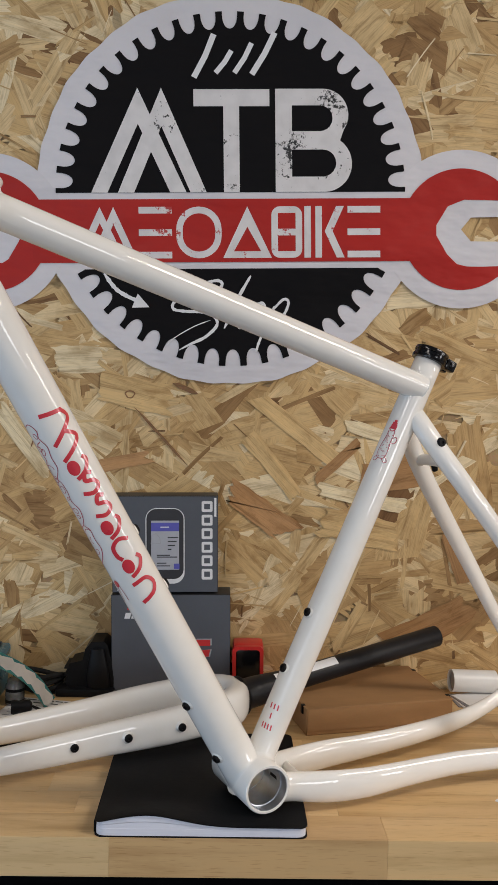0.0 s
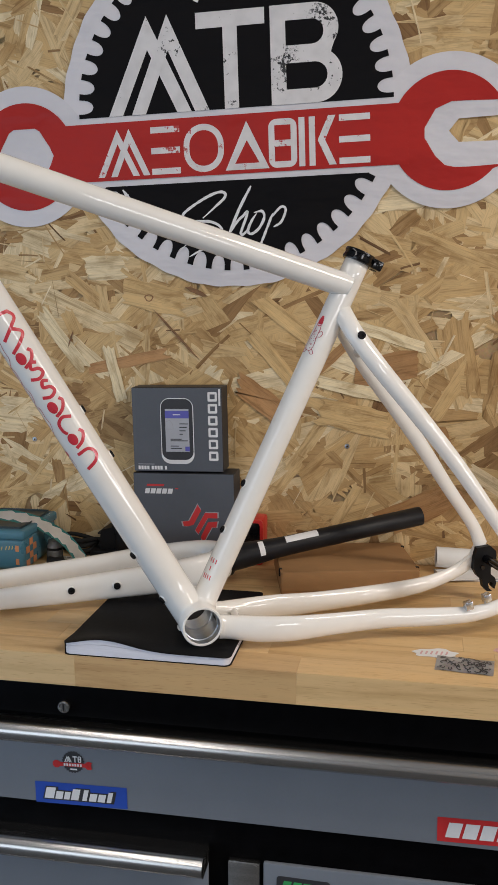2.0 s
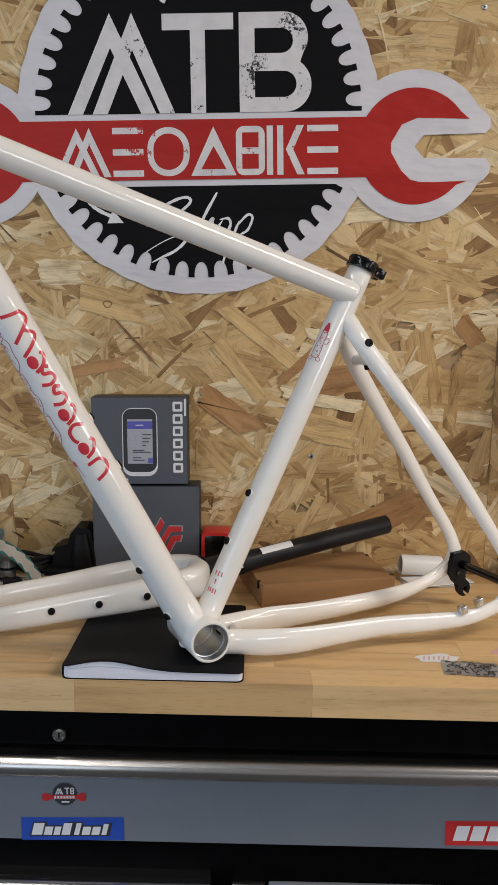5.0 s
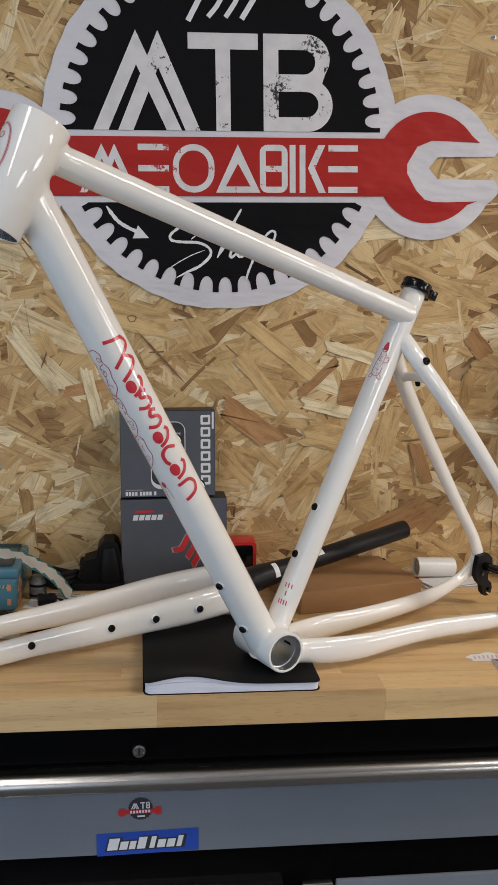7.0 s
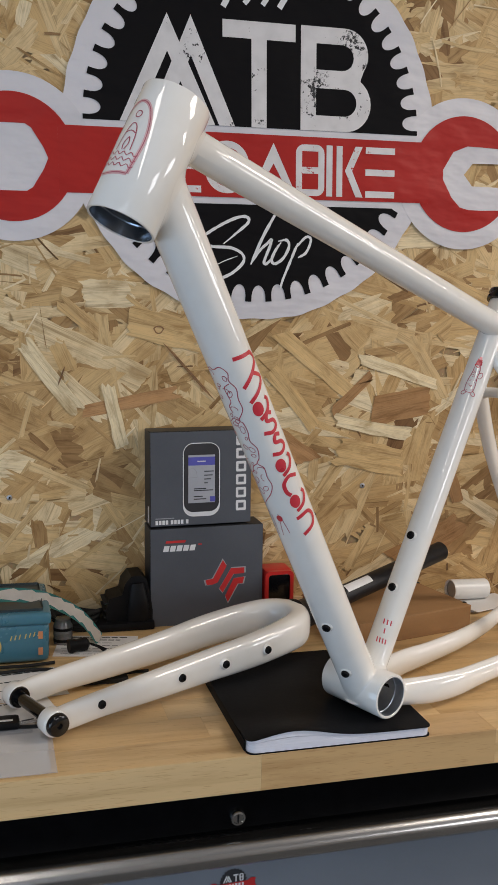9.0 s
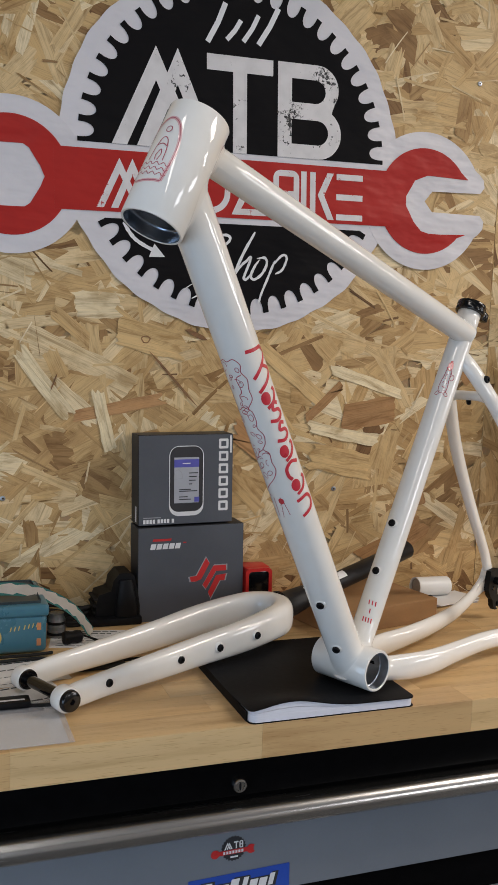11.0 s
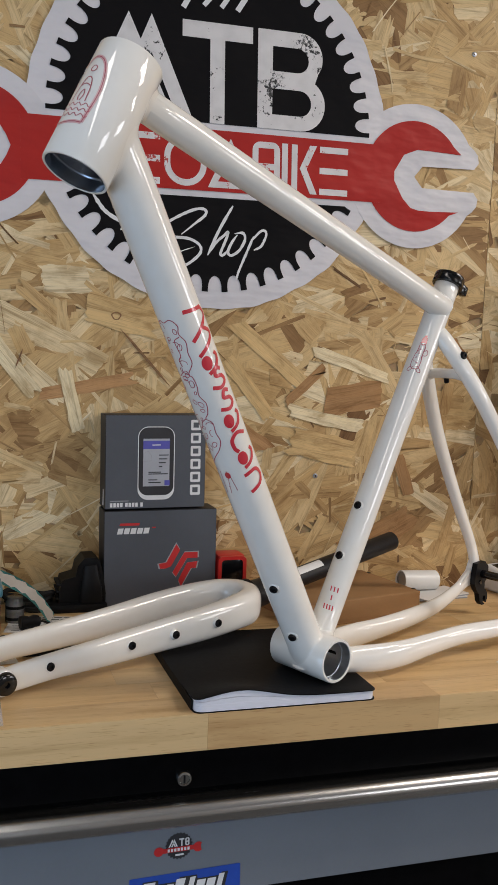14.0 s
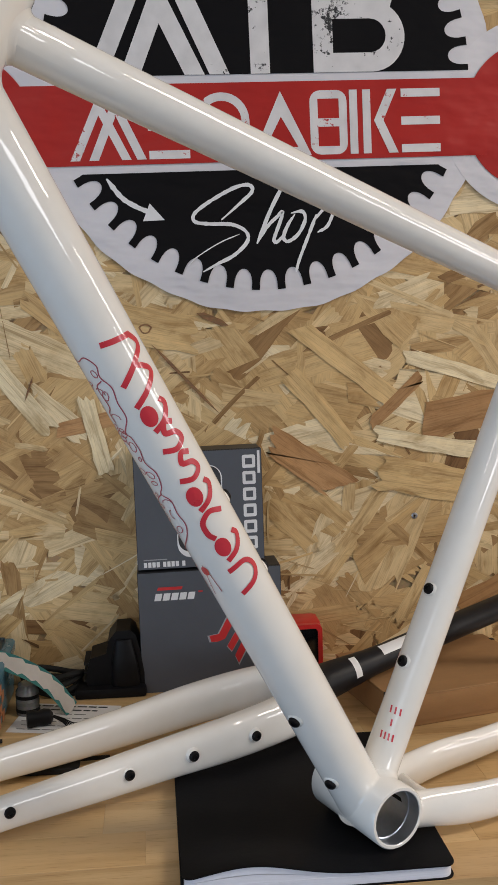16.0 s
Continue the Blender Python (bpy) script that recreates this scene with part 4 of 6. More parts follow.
# derailleur hanger: a black hook-shaped plate under the far dropout
hang = [(-0.014, 0.016), (0.006, 0.018), (0.015, 0.010), (0.0165, -0.006), (0.008, -0.014), (0.0085, -0.023), (0.0155, -0.029), (0.0175, -0.037), (0.0150, -0.045), (0.0110, -0.041), (0.0120, -0.036), (0.0085, -0.033), (0.0050, -0.037),
        (0.0065, -0.043), (0.0115, -0.0475), (0.004, -0.0475), (-0.002, -0.041), (-0.005, -0.030), (-0.012, -0.024), (-0.018, -0.014), (-0.017, 0.002)]
hm = Matrix(((U.x, 0, N.x, 0), (U.y, 0, N.y, 0), (0, 1, 0, 0), (0, 0, 0, 1)))
hb = flat([hang], 0.0085, Matrix.Translation(F(0.418, 0.963, -0.0575)) @ hm)
hanger = part("derailleur_hanger", hb, BLACK_SATIN, frame_set, "black derailleur hanger", 30)
part("hanger_bolt", lathe(F(0.418 - 0.005, 0.963 - 0.012, -0.0532), F(0.418 - 0.005, 0.963 - 0.012, -0.051), [(0, 0.0035), (0.002, 0.003), (0.002, 0)], 16), BLACK_GLOSS, hanger)
# disc brake mounts on the near chainstay
for s, z in ((0.330, 0.9455), (0.3545, 0.9535)):
    part("brake_mount", join(box((-0.005, -0.005, -0.006), (0.005, 0.005, 0.0048), 0.0016, Matrix.Translation(F(s, z, 0.066)) @ Matrix.Rotation(radians(24.7), 4, "Z") @ Matrix.Rotation(radians(-14), 4, "Y"))), BARE_METAL, frame_set, "bare metal brake mount")

# seat clamp: a split ring with an ear and a bolt
axis = (ST1 - BB).normalized()
top0, top1 = ST1 + axis * -0.003, ST1 + axis * 0.0105
cl = part("seat_clamp", lathe(top0, top1, [(0.0, 0.0152), (0.0005, 0.0184), (0.0015, 0.0190), (0.0045, 0.0190), (0.0052, 0.0181), (0.0083, 0.0181), (0.0090, 0.0190), (0.0120, 0.0190), (0.013, 0.0184), (0.0135, 0.0140), (0.0, 0.0140)], 56), BLACK_GLOSS, frame_set, "gloss black seat clamp")
back = axis.cross(N).normalized()
back = back if back.dot(U) > 0 else -back
mid = (top0 + top1) / 2
ear = Matrix.Translation(mid + back * 0.0215) @ Matrix((( *back, 0), (*N, 0), (*axis, 0), (0, 0, 0, 1))).transposed()
part("clamp_ear", join(box((-0.006, 0.0016, -0.006), (0.007, 0.011, 0.006), 0.0022, ear), box((-0.006, -0.011, -0.006), (0.007, -0.0016, 0.006), 0.0022, ear)), BLACK_GLOSS, cl)
part("clamp_bolt", rod(mid + back * 0.0225 + N * 0.0125, mid + back * 0.0225 - N * 0.0125, 0.0032, 16, 0.0006), BLACK_GLOSS, cl)


def tube_point(a, b, r, along, angle):
    """A place on a tube: metres along it from a, and degrees round it from its left side towards the front."""
    ax = (b - a).normalized()
    n = (N - ax * N.dot(ax)).normalized()
    f = n.cross(ax).normalized()
    f = f if f.dot(U) < 0 else -f
    return a + ax * along + (n * math.cos(radians(angle)) + f * math.sin(radians(angle))) * r, (n * math.cos(radians(angle)) + f * math.sin(radians(angle)))


def ribbon(a, b, r, line, w, lift=0.00025):
    """A printed line on a tube; line: (metres along, metres round towards the front) from the left side."""
    bm = bmesh.new()
    rows = []
    for i, (t, q) in enumerate(line):
        p, m = line[max(0, i - 1)], line[min(len(line) - 1, i + 1)]
        d = math.hypot(m[0] - p[0], m[1] - p[1]) or 1
        nx, ny = -(m[1] - p[1]) / d * w / 2, (m[0] - p[0]) / d * w / 2
        row = []
        for k in (-1, -0.33, 0.33, 1):
            row.append(bm.verts.new(tube_point(a, b, r + lift, t + nx * k, math.degrees((q + ny * k) / r))[0]))
        rows.append(row)
    for x, y in zip(rows, rows[1:]):
        for i in range(3):
            bm.faces.new((x[i], x[i + 1], y[i + 1], y[i]))
    return bm


def boss(name, a, b, r, along, angle, parent=frame_set):
    p, n = tube_point(a, b, r, along, angle)
    base = part("boss", lathe(p - n * 0.001, p + n * 0.0016, [(0, 0.0066), (0.0012, 0.0060), (0.0017, 0.0052), (0.0018, 0.004)], 24), PAINT, parent)
    part("bolt", lathe(p + n * 0.0004, p + n * 0.0034, [(0, 0.0046), (0.0016, 0.0046), (0.0027, 0.0037), (0.0029, 0.0020), (0.0014, 0.0020), (0.0014, 0.0)], 24), BLACK_SATIN, base, "black bolt")


seat_dir = (ST1 - BB).normalized()
for z in (1.102, 1.046):
    boss("bolt", BB, ST1, 0.0150, (z - BBZ - 0.007) / seat_dir.z, 86)
down_len = (DT1 - DT0).length
for frac in (0.808, 0.916):
    boss("bolt", DT0, DT1, 0.0206, down_len * frac, 68)
for frac in (0.523, 0.622):
    boss("bolt", DT0, DT1, 0.0208, down_len * frac, -90)

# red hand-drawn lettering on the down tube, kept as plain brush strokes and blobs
q0 = 0.0010
marks = [[(0.1873, 0.0096), (0.1890, 0.0), (0.1906, -0.0115)], [(0.1895, -0.010), (0.1985, -0.0145), (0.2060, -0.006), (0.2173, 0.0098)], [(0.2080, -0.004), (0.2170, -0.013), (0.2249, -0.005), (0.233, 0.009)]]
for t in (0.2585, 0.2820):
    marks += [[(t - 0.006, -0.0075), (t - 0.0085, -0.002), (t - 0.002, 0.001), (t + 0.001, -0.006), (t + 0.007, -0.008), (t + 0.011, -0.001), (t + 0.008, 0.008)]]
for t in (0.2430, 0.3060, 0.3480):
    marks += [[(t - 0.008, -0.007), (t - 0.003, -0.0095), (t + 0.005, -0.004), (t + 0.0095, 0.006)]]
marks += [[(0.3230, -0.008), (0.3190, 0.001), (0.3240, 0.0085), (0.3330, 0.009), (0.3385, 0.006)], [(0.3650, 0.0095), (0.3640, -0.004), (0.3720, -0.0095), (0.3800, -0.005), (0.3850, 0.0085)]]
for line in marks:
    pts = [tuple(p) for p in spline([(t, q + q0) for t, q in line], 7)]
    part("brush_stroke", ribbon(DT0, DT1, 0.0210, pts, 0.0038), RED_DECAL, down, "red painted stroke")


def blob(t, q, rt, rq, mat, lift=0.0003):
    """A filled spot on the down tube."""
    rows = [[tube_point(DT0, DT1, 0.0210 + lift, t + rt * k * math.cos(a), math.degrees((q + rq * k * math.sin(a)) / 0.0210))[0] for a in np.linspace(0, 2 * math.pi, 21)[:-1]] for k in (0.02, 0.4, 0.75, 1.0)]
    return part("painted_spot", grid_skin(bmesh.new(), rows, True, (True, False)), mat, down, "red painted spot")


for t in (0.2415, 0.3045, 0.3465):
    blob(t, 0.0045 + q0, 0.0072, 0.0055, RED_DECAL)
# a pink outline drawing of a lumpy cloud with a basket under it
right_edge = [(0.1900, 0.0365), (0.1925, 0.0320), (0.1905, 0.0245), (0.1976, 0.0192), (0.2053, 0.0209), (0.2143, 0.0172), (0.2250, 0.0190), (0.2363, 0.0190), (0.2460, 0.0262), (0.2500, 0.0235), (0.2600, 0.0226), (0.2692, 0.0242), (0.2785, 0.0202), (0.2889, 0.0222),
              (0.2945, 0.0262), (0.3002, 0.0212), (0.3112, 0.0218), (0.3205, 0.0205), (0.3300, 0.0250), (0.3389, 0.0340), (0.3510, 0.0460)]
left_edge = [(0.1950, 0.0440), (0.2080, 0.0475), (0.2200, 0.0450), (0.2330, 0.0490), (0.2460, 0.0455), (0.2600, 0.0495), (0.2740, 0.0460), (0.2880, 0.0500), (0.3020, 0.0465), (0.3160, 0.0490), (0.3330, 0.0475), (0.3510, 0.0460)]
for line in (right_edge, [right_edge[0]] + left_edge, [(0.2470, 0.0262), (0.2440, 0.0320), (0.2480, 0.0390), (0.2410, 0.0440)], [(0.2945, 0.0262), (0.2990, 0.0330), (0.3060, 0.0370), (0.3030, 0.0430)], [(0.2080, 0.0215), (0.2120, 0.0280), (0.2260, 0.0270), (0.2310, 0.0310), (0.2380, 0.0300)]):
    part("drawing_line", ribbon(DT0, DT1, 0.0210, [tuple(p) for p in spline(line, 6)], 0.0009), PINK_DECAL, down, "pink drawn outline")
rng = random.Random(5)
for i in range(44):
    t = 0.196 + 0.0032 * i
    lo = float(np.interp(t, [p[0] for p in right_edge[3:]], [p[1] for p in right_edge[3:]])) + 0.003
    q, r = rng.uniform(lo, 0.046), rng.uniform(0.0012, 0.0027)
    turn = rng.uniform(0, 3)
    loop = [(t + 1.5 * r * math.cos(x) * math.cos(turn) - r * math.sin(x) * math.sin(turn), q + 1.5 * r * math.cos(x) * math.sin(turn) + r * math.sin(x) * math.cos(turn)) for x in np.linspace(0, 2 * math.pi, 9)]
    part("drawing_line", ribbon(DT0, DT1, 0.0210, loop if i % 3 else loop[:5], 0.0007), PINK_DECAL, down, "pink drawn loop")
for line in ([(0.3560, 0.0440), (0.3554, 0.0265), (0.3809, 0.0302), (0.3830, 0.0430), (0.3560, 0.0440)], [(0.3640, 0.0430), (0.3650, 0.0290)], [(0.3730, 0.0430), (0.3735, 0.0296)], [(0.3557, 0.0350), (0.3815, 0.0362)], [(0.3589, 0.0272), (0.3614, 0.0244), (0.3710, 0.0231), (0.3783, 0.0222)], [(0.3560, 0.0430), (0.3530, 0.0400), (0.3540, 0.0370)]):
    part("drawing_line", ribbon(DT0, DT1, 0.0210, line, 0.0007), PINK_DECAL, down, "pink drawn line")
blob(0.3600, 0.0268, 0.0038, 0.0032, RED_DECAL)
# head badge: an arched outline with waves
arch = [(0.030, 0.0215), (0.030, 0.058), (0.062, 0.062), (0.082, 0.056), (0.093, 0.040), (0.086, 0.026), (0.062, 0.019), (0.030, 0.0215)]
arch = [(p[0], 0.0240 + 0.88 * (p[1] - 0.019)) for p in spline(arch, 6)]
part("badge_line", ribbon(HT0, HT1, 0.0294, arch, 0.0032), PALE_PINK, head, "pale pink badge border")
part("badge_line", ribbon(HT0, HT1, 0.0294, arch, 0.0007, 0.0004), PINK_DECAL, head, "pink badge outline")
for h in (0.036, 0.041, 0.046):
    part("badge_line", ribbon(HT0, HT1, 0.0294, [(h + 0.0015 * math.sin(900 * q), q) for q in np.linspace(0.024, 0.056, 22)], 0.0008, 0.0004), PINK_DECAL, head)
for line in ([(0.049, 0.032), (0.062, 0.033), (0.071, 0.036), (0.072, 0.041), (0.062, 0.045), (0.049, 0.047)], [(0.049, 0.038), (0.055, 0.036), (0.060, 0.038), (0.054, 0.041), (0.049, 0.040)], [(0.064, 0.034), (0.066, 0.039), (0.064, 0.045)]):
    part("badge_line", ribbon(HT0, HT1, 0.0294, [tuple(p) for p in spline(line, 5)], 0.0009, 0.0004), PINK_DECAL, head)
part("badge_line", ribbon(HT0, HT1, 0.0294, [(0.081 + 0.003 * math.cos(x), 0.039 + 0.003 * math.sin(x)) for x in np.linspace(0, 2 * math.pi, 13)], 0.0008, 0.0004), PINK_DECAL, head)
# small red drawing and three short lines on the seat tube
sl = (ST1 - BB).length


def small_drawing(line, w, mat, steps=5):
    """A line of the drawing on the seat tube: (across, up) in parts of its width and height."""
    pts = [(sl - 0.124 + 0.049 * v, 0.0255 - 0.0215 * u) for u, v in (spline(line, steps) if steps else line)]
    part("drawing_line", ribbon(BB, ST1, 0.0152, pts, w), mat, seat, "small red drawing")


small_drawing([(0.30, 0.70), (0.28, 0.55), (0.20, 0.38), (0.16, 0.20), (0.24, 0.08), (0.45, 0.06), (0.62, 0.10), (0.66, 0.25), (0.62, 0.45), (0.64, 0.62), (0.58, 0.74)], 0.0008, PINK_DECAL)
small_drawing([(0.28, 0.76), (0.34, 0.72), (0.46, 0.70), (0.58, 0.74)], 0.0010, RED_DECAL)
for v, u0, u1 in ((0.78, 0.30, 0.62), (0.83, 0.31, 0.61), (0.88, 0.34, 0.58), (0.93, 0.40, 0.54)):
    small_drawing([(u0, v), (u1, v)], 0.0030, RED_DECAL, 0)
small_drawing([(0.66, 0.56), (0.78, 0.60), (0.86, 0.54), (0.80, 0.46), (0.66, 0.44)], 0.0008, PINK_DECAL)
small_drawing([(0.60, 0.12), (0.74, 0.08), (0.80, 0.02), (0.66, 0.00), (0.52, 0.06)], 0.0008, PINK_DECAL)
small_drawing([(0.22, 0.10), (0.10, 0.06), (0.06, 0.00), (0.20, -0.01), (0.32, 0.06)], 0.0008, PINK_DECAL)
rng = random.Random(12)
for i in range(46):
    u, v = rng.uniform(0.24, 0.60), rng.uniform(0.10, 0.68)
    small_drawing([(u, v), (u + 0.04, v + rng.uniform(-0.02, 0.02))], 0.0008, PINK_DECAL if i % 2 else PALE_PINK, 0)
for i, (t, a, b) in enumerate(((0.074, 0.001, 0.013), (0.064, 0.005, 0.009), (0.053, 0.0, 0.013))):
    n = max(1, round((b - a) / 0.0035))
    for k in range(n):
        q = a + (b - a) * k / n
        part("printed_bar", ribbon(BB, ST1, 0.0151, [(t - 0.0028, q + 0.009), (t + 0.0028, q + 0.0097)], 0.0014), RED_DECAL, seat)

# ---- the fork, lying on the worktop ----
CAP = Vector((-0.360, -0.379, 0.0))
D = Vector((0.909, 0.416, 0.0)).normalized()     # from the axle to the crown
M = Vector((-0.416, 0.909, 0.0)).normalized()    # from the near blade to the far one


def K(along, across, z):
    p = CAP + D * along + M * across
    return Vector((p.x, p.y, z))


fork = thing("bicycle_fork", (*K(0.17, 0.053, 0.9)[:2], 0.9), "glossy white fork with a black steerer lying on the worktop", "bicycle fork")
near, far = 0.013, 0.097
blades = []
for m0, sgn in ((near, 1), (far, -1)):
    pts = [(0.000, 0.9188, 0.0082, 0.0132), (0.010, 0.9192, 0.0084, 0.0134), (0.024, 0.9205, 0.0085, 0.0140), (0.060, 0.9235, 0.0095, 0.0142), (0.130, 0.9270, 0.0110, 0.0165), (0.200, 0.9315, 0.0120, 0.0185), (0.265, 0.9360, 0.0130, 0.0205)]
    line = [(*K(a, m0 - sgn * (0.002 if a > 0.2 else 0.0), z), ra, rb) for a, z, ra, rb in pts]
    blades.append(line)
# one piece: up the near blade, round the crown and down the far blade
crown = [(*K(0.325, near + 0.003, 0.9400), 0.0140, 0.0220), (*K(0.360, near + 0.015, 0.9415), 0.0165, 0.0232), (*K(0.374, 0.055, 0.9425), 0.0180, 0.0238), (*K(0.360, far - 0.015, 0.9415), 0.0165, 0.0232), (*K(0.325, far - 0.003, 0.9400), 0.0140, 0.0220)]


def sweep_level(points, seg=48):
    """Like sweep, for a line in a level plane: its first radius lies level, the second upright."""
    line = spline(points, 9)
    rings = []
    for i, p in enumerate(line):
        a, b = line[max(0, i - 1)], line[min(len(line) - 1, i + 1)]
        t = Vector(b[:3] - a[:3]).normalized()
        w = Vector((0, 0, 1)) - t * t.z
        w.normalize()
        s = t.cross(w)
        rings.append([Vector(p[:3]) + s * p[3] * math.copysign(abs(math.cos(2 * math.pi * k / seg)) ** 0.74, math.cos(2 * math.pi * k / seg)) + w * p[4] * math.copysign(abs(math.sin(2 * math.pi * k / seg)) ** 0.74, math.sin(2 * math.pi * k / seg)) for k in range(seg)])
    return grid_skin(bmesh.new(), rings, True, (True, True))


legs = part("fork_body", sweep_level(blades[0] + crown + blades[1][::-1]), PAINT, fork, "glossy white carbon blades and crown")
for m0, rd in ((near, 0.0146), (far, 0.0138)):
    part("dropout", lathe(K(0.0, m0 - 0.0084, 0.9188), K(0.0, m0 + 0.0084, 0.9188), [(0, 0.0), (0, rd - 0.0021), (0.0006, rd - 0.0008), (0.002, rd), (0.0148, rd), (0.0162, rd - 0.0008), (0.0168, rd - 0.0021), (0.0168, 0.0)], 44), PAINT, fork)
S0, S1 = K(0.372, 0.054, 0.9420), Vector((0.241, -0.046, 0.990))
slen = (S1 - S0).length
steerer = part("steerer", lathe(S0, S1, [(0.0, 0.021), (0.012, 0.021), (0.014, 0.0196), (0.035, 0.0190), (0.085, 0.0150), (0.11, 0.0143), (slen - 0.001, 0.0143), (slen, 0.0136), (slen, 0.0118), (slen - 0.05, 0.0118)], 40), CARBON, fork, "matt black carbon steerer tube")
part("crown_race", lathe(S0, S1, [(0.009, 0.0208), (0.009, 0.0245), (0.013, 0.0248), (0.017, 0.0215), (0.017, 0.019)], 40), BLACK_SATIN, fork, "black headset race")


def wrap_label(name, d0, d1, ang0, ang1, mat):
    ax = (S1 - S0).normalized()
    up = Vector((0, 0, 1)) - ax * ax.z
    up.normalize()
    sd = ax.cross(up)
    sd = sd if sd.y < 0 else -sd
    bm = bmesh.new()
    rows = []
    for d in np.linspace(d0, d1, 5):
        r = np.interp(d, [0.035, 0.085, 0.11], [0.0190, 0.0150, 0.0143]) + 0.0003
        rows.append([S0 + ax * float(d) + (up * math.sin(radians(a)) + sd * math.cos(radians(a))) * float(r) for a in np.linspace(ang0, ang1, 8)])
    grid_skin(bm, rows, False)
    return part(name, bm, mat, steerer, "white printed label")


wrap_label("label", 0.058, 0.066, -5, 75, WHITE_INK)
lab = wrap_label("label", 0.100, 0.150, 35, 85, WHITE_INK)
ax0 = K(0.0, -0.0005, 0.920)
axle = part("axle", rod(K(0.0, 0.006, 0.9195), K(0.0, 0.104, 0.9185), 0.0068, 24), BLACK_GLOSS, fork, "black through-axle")
part("axle_cap", lathe(K(0.0, 0.0062, 0.9190), K(0.0, -0.0025, 0.9190), [(0, 0.0124), (0.004, 0.0124), (0.007, 0.0114), (0.008, 0.0100), (0.008, 0.0032), (0.005, 0.0030), (0.005, 0)], 32), BLACK_GLOSS, axle)
part("axle_nut", lathe(K(0.0, 0.086, 0.9188), K(0.0, 0.090, 0.9188), [(0, 0.0), (0, 0.0112), (0.003, 0.0120), (0.004, 0.0120)], 32), BLACK_GLOSS, axle)
for px, py, pz in ((-0.104, -0.262, 0.9385), (-0.162, -0.289, 0.9345), (-0.217, -0.315, 0.9315), (-0.310, -0.361, 0.9265)):
    al = (Vector((px, py, 0)) - CAP).dot(D)
    half = float(np.interp(al, [0.024, 0.060, 0.130, 0.200, 0.255, 0.300], [0.0085, 0.0095, 0.0115, 0.0130, 0.0145, 0.016]))
    ctr = near - (0.002 if al > 0.2 else 0.0) - half
    p, n = K(al, ctr + 0.0014, pz), -M
    hold = part("boss", lathe(p + M * 0.002, p - M * 0.002, [(0, 0.0072), (0.0022, 0.0062), (0.0030, 0.005)], 24), PAINT, fork)
    part("bolt", lathe(p - M * 0.0006, p - M * 0.0036, [(0, 0.0047), (0.0016, 0.0047), (0.0028, 0.0038), (0.0030, 0.0020), (0.0016, 0.0020), (0.0016, 0.0)], 24), BLACK_SATIN, hold, "black bolt")
# ---- the notebook under the frame ----
NX0, NX1, NY0, NY1 = -0.178, 0.0275, -0.4465, -0.212
book = thing("notebook", (-0.075, -0.33, TOP), "black soft-cover notebook with a bulging lower corner", "notebook")


def bulge(x, y):
    """How far the cover lifts: most near the front edge, towards one end."""
    return 0.0112 * math.exp(-((x + 0.128) / 0.046) ** 2) * math.exp(-((y - NY0) / 0.035) ** 2)


def leaf(z, inset, lift, thick, nx=40, ny=26, under=None):
    ends = np.array((0.0, 0.0004, 0.0012, 0.0024, 0.004, 0.006, 0.0085))
    xs, ys = np.linspace(-0.5, 0.5, nx), np.concatenate((NY0 + inset + ends, np.linspace(NY0 + 0.013, NY1 - 0.013, ny), NY1 - inset - ends[::-1]))
    ny = len(ys)
    # rounded corners: rows close to the ends are a little shorter
    r = 0.0085
    cut = [r - math.sqrt(max(0.0, r * r - (r - min(r, y - NY0 - inset, NY1 - inset - y)) ** 2)) for y in ys]
    wide = [NX1 - NX0 - 2 * inset - 2 * c for c in cut]
    mid_x = (NX0 + NX1) / 2
    bm = bmesh.new()
    rows = []
    for side in (0, 1):
        rows.append([[bm.verts.new((mid_x + x * w, y, z + (lift if side or under is None else under) * bulge(mid_x + x * w, y) + side * thick)) for x in xs] for y, w in zip(ys, wide)])
    for side in (0, 1):
        g = rows[side]
        for j in range(ny - 1):
            for i in range(nx - 1):
                q = (g[j][i], g[j][i + 1], g[j + 1][i + 1], g[j + 1][i])
                bm.faces.new(q if side else q[::-1])
    lo, hi = rows
    rim = [(0, i) for i in range(nx)] + [(j, nx - 1) for j in range(1, ny)] + [(ny - 1, i) for i in range(nx - 2, -1, -1)] + [(j, 0) for j in range(ny - 2, 0, -1)]
    for a, b in zip(rim, rim[1:] + rim[:1]):
        bm.faces.new((lo[a[0]][a[1]], lo[b[0]][b[1]], hi[b[0]][b[1]], hi[a[0]][a[1]]))
    return bm


part("back_cover", leaf(TOP + 0.0001, 0.0, 0.0, 0.0009), COVER, book)
part("page_block", leaf(TOP + 0.0010, 0.0015, 0.0, 0.0068), PAGES, book, "white page edges")
part("page_block", leaf(TOP + 0.0078, 0.0018, 0.50, 0.0009, under=0.0), PAGES, book)
part("page_block", leaf(TOP + 0.0089, 0.0016, 0.96, 0.0013, under=0.54), PAGES, book)
part("front_cover", leaf(TOP + 0.0103, 0.0, 1.0, 0.0010), COVER, book)
part("spine", box((NX0 - 0.0010, NY0 + 0.010, TOP + 0.0001), (NX0 + 0.0006, NY1 - 0.010, TOP + 0.0113), 0.0004), COVER, book)

# ---- two product boxes, one on the other ----
LEAN = 1.2


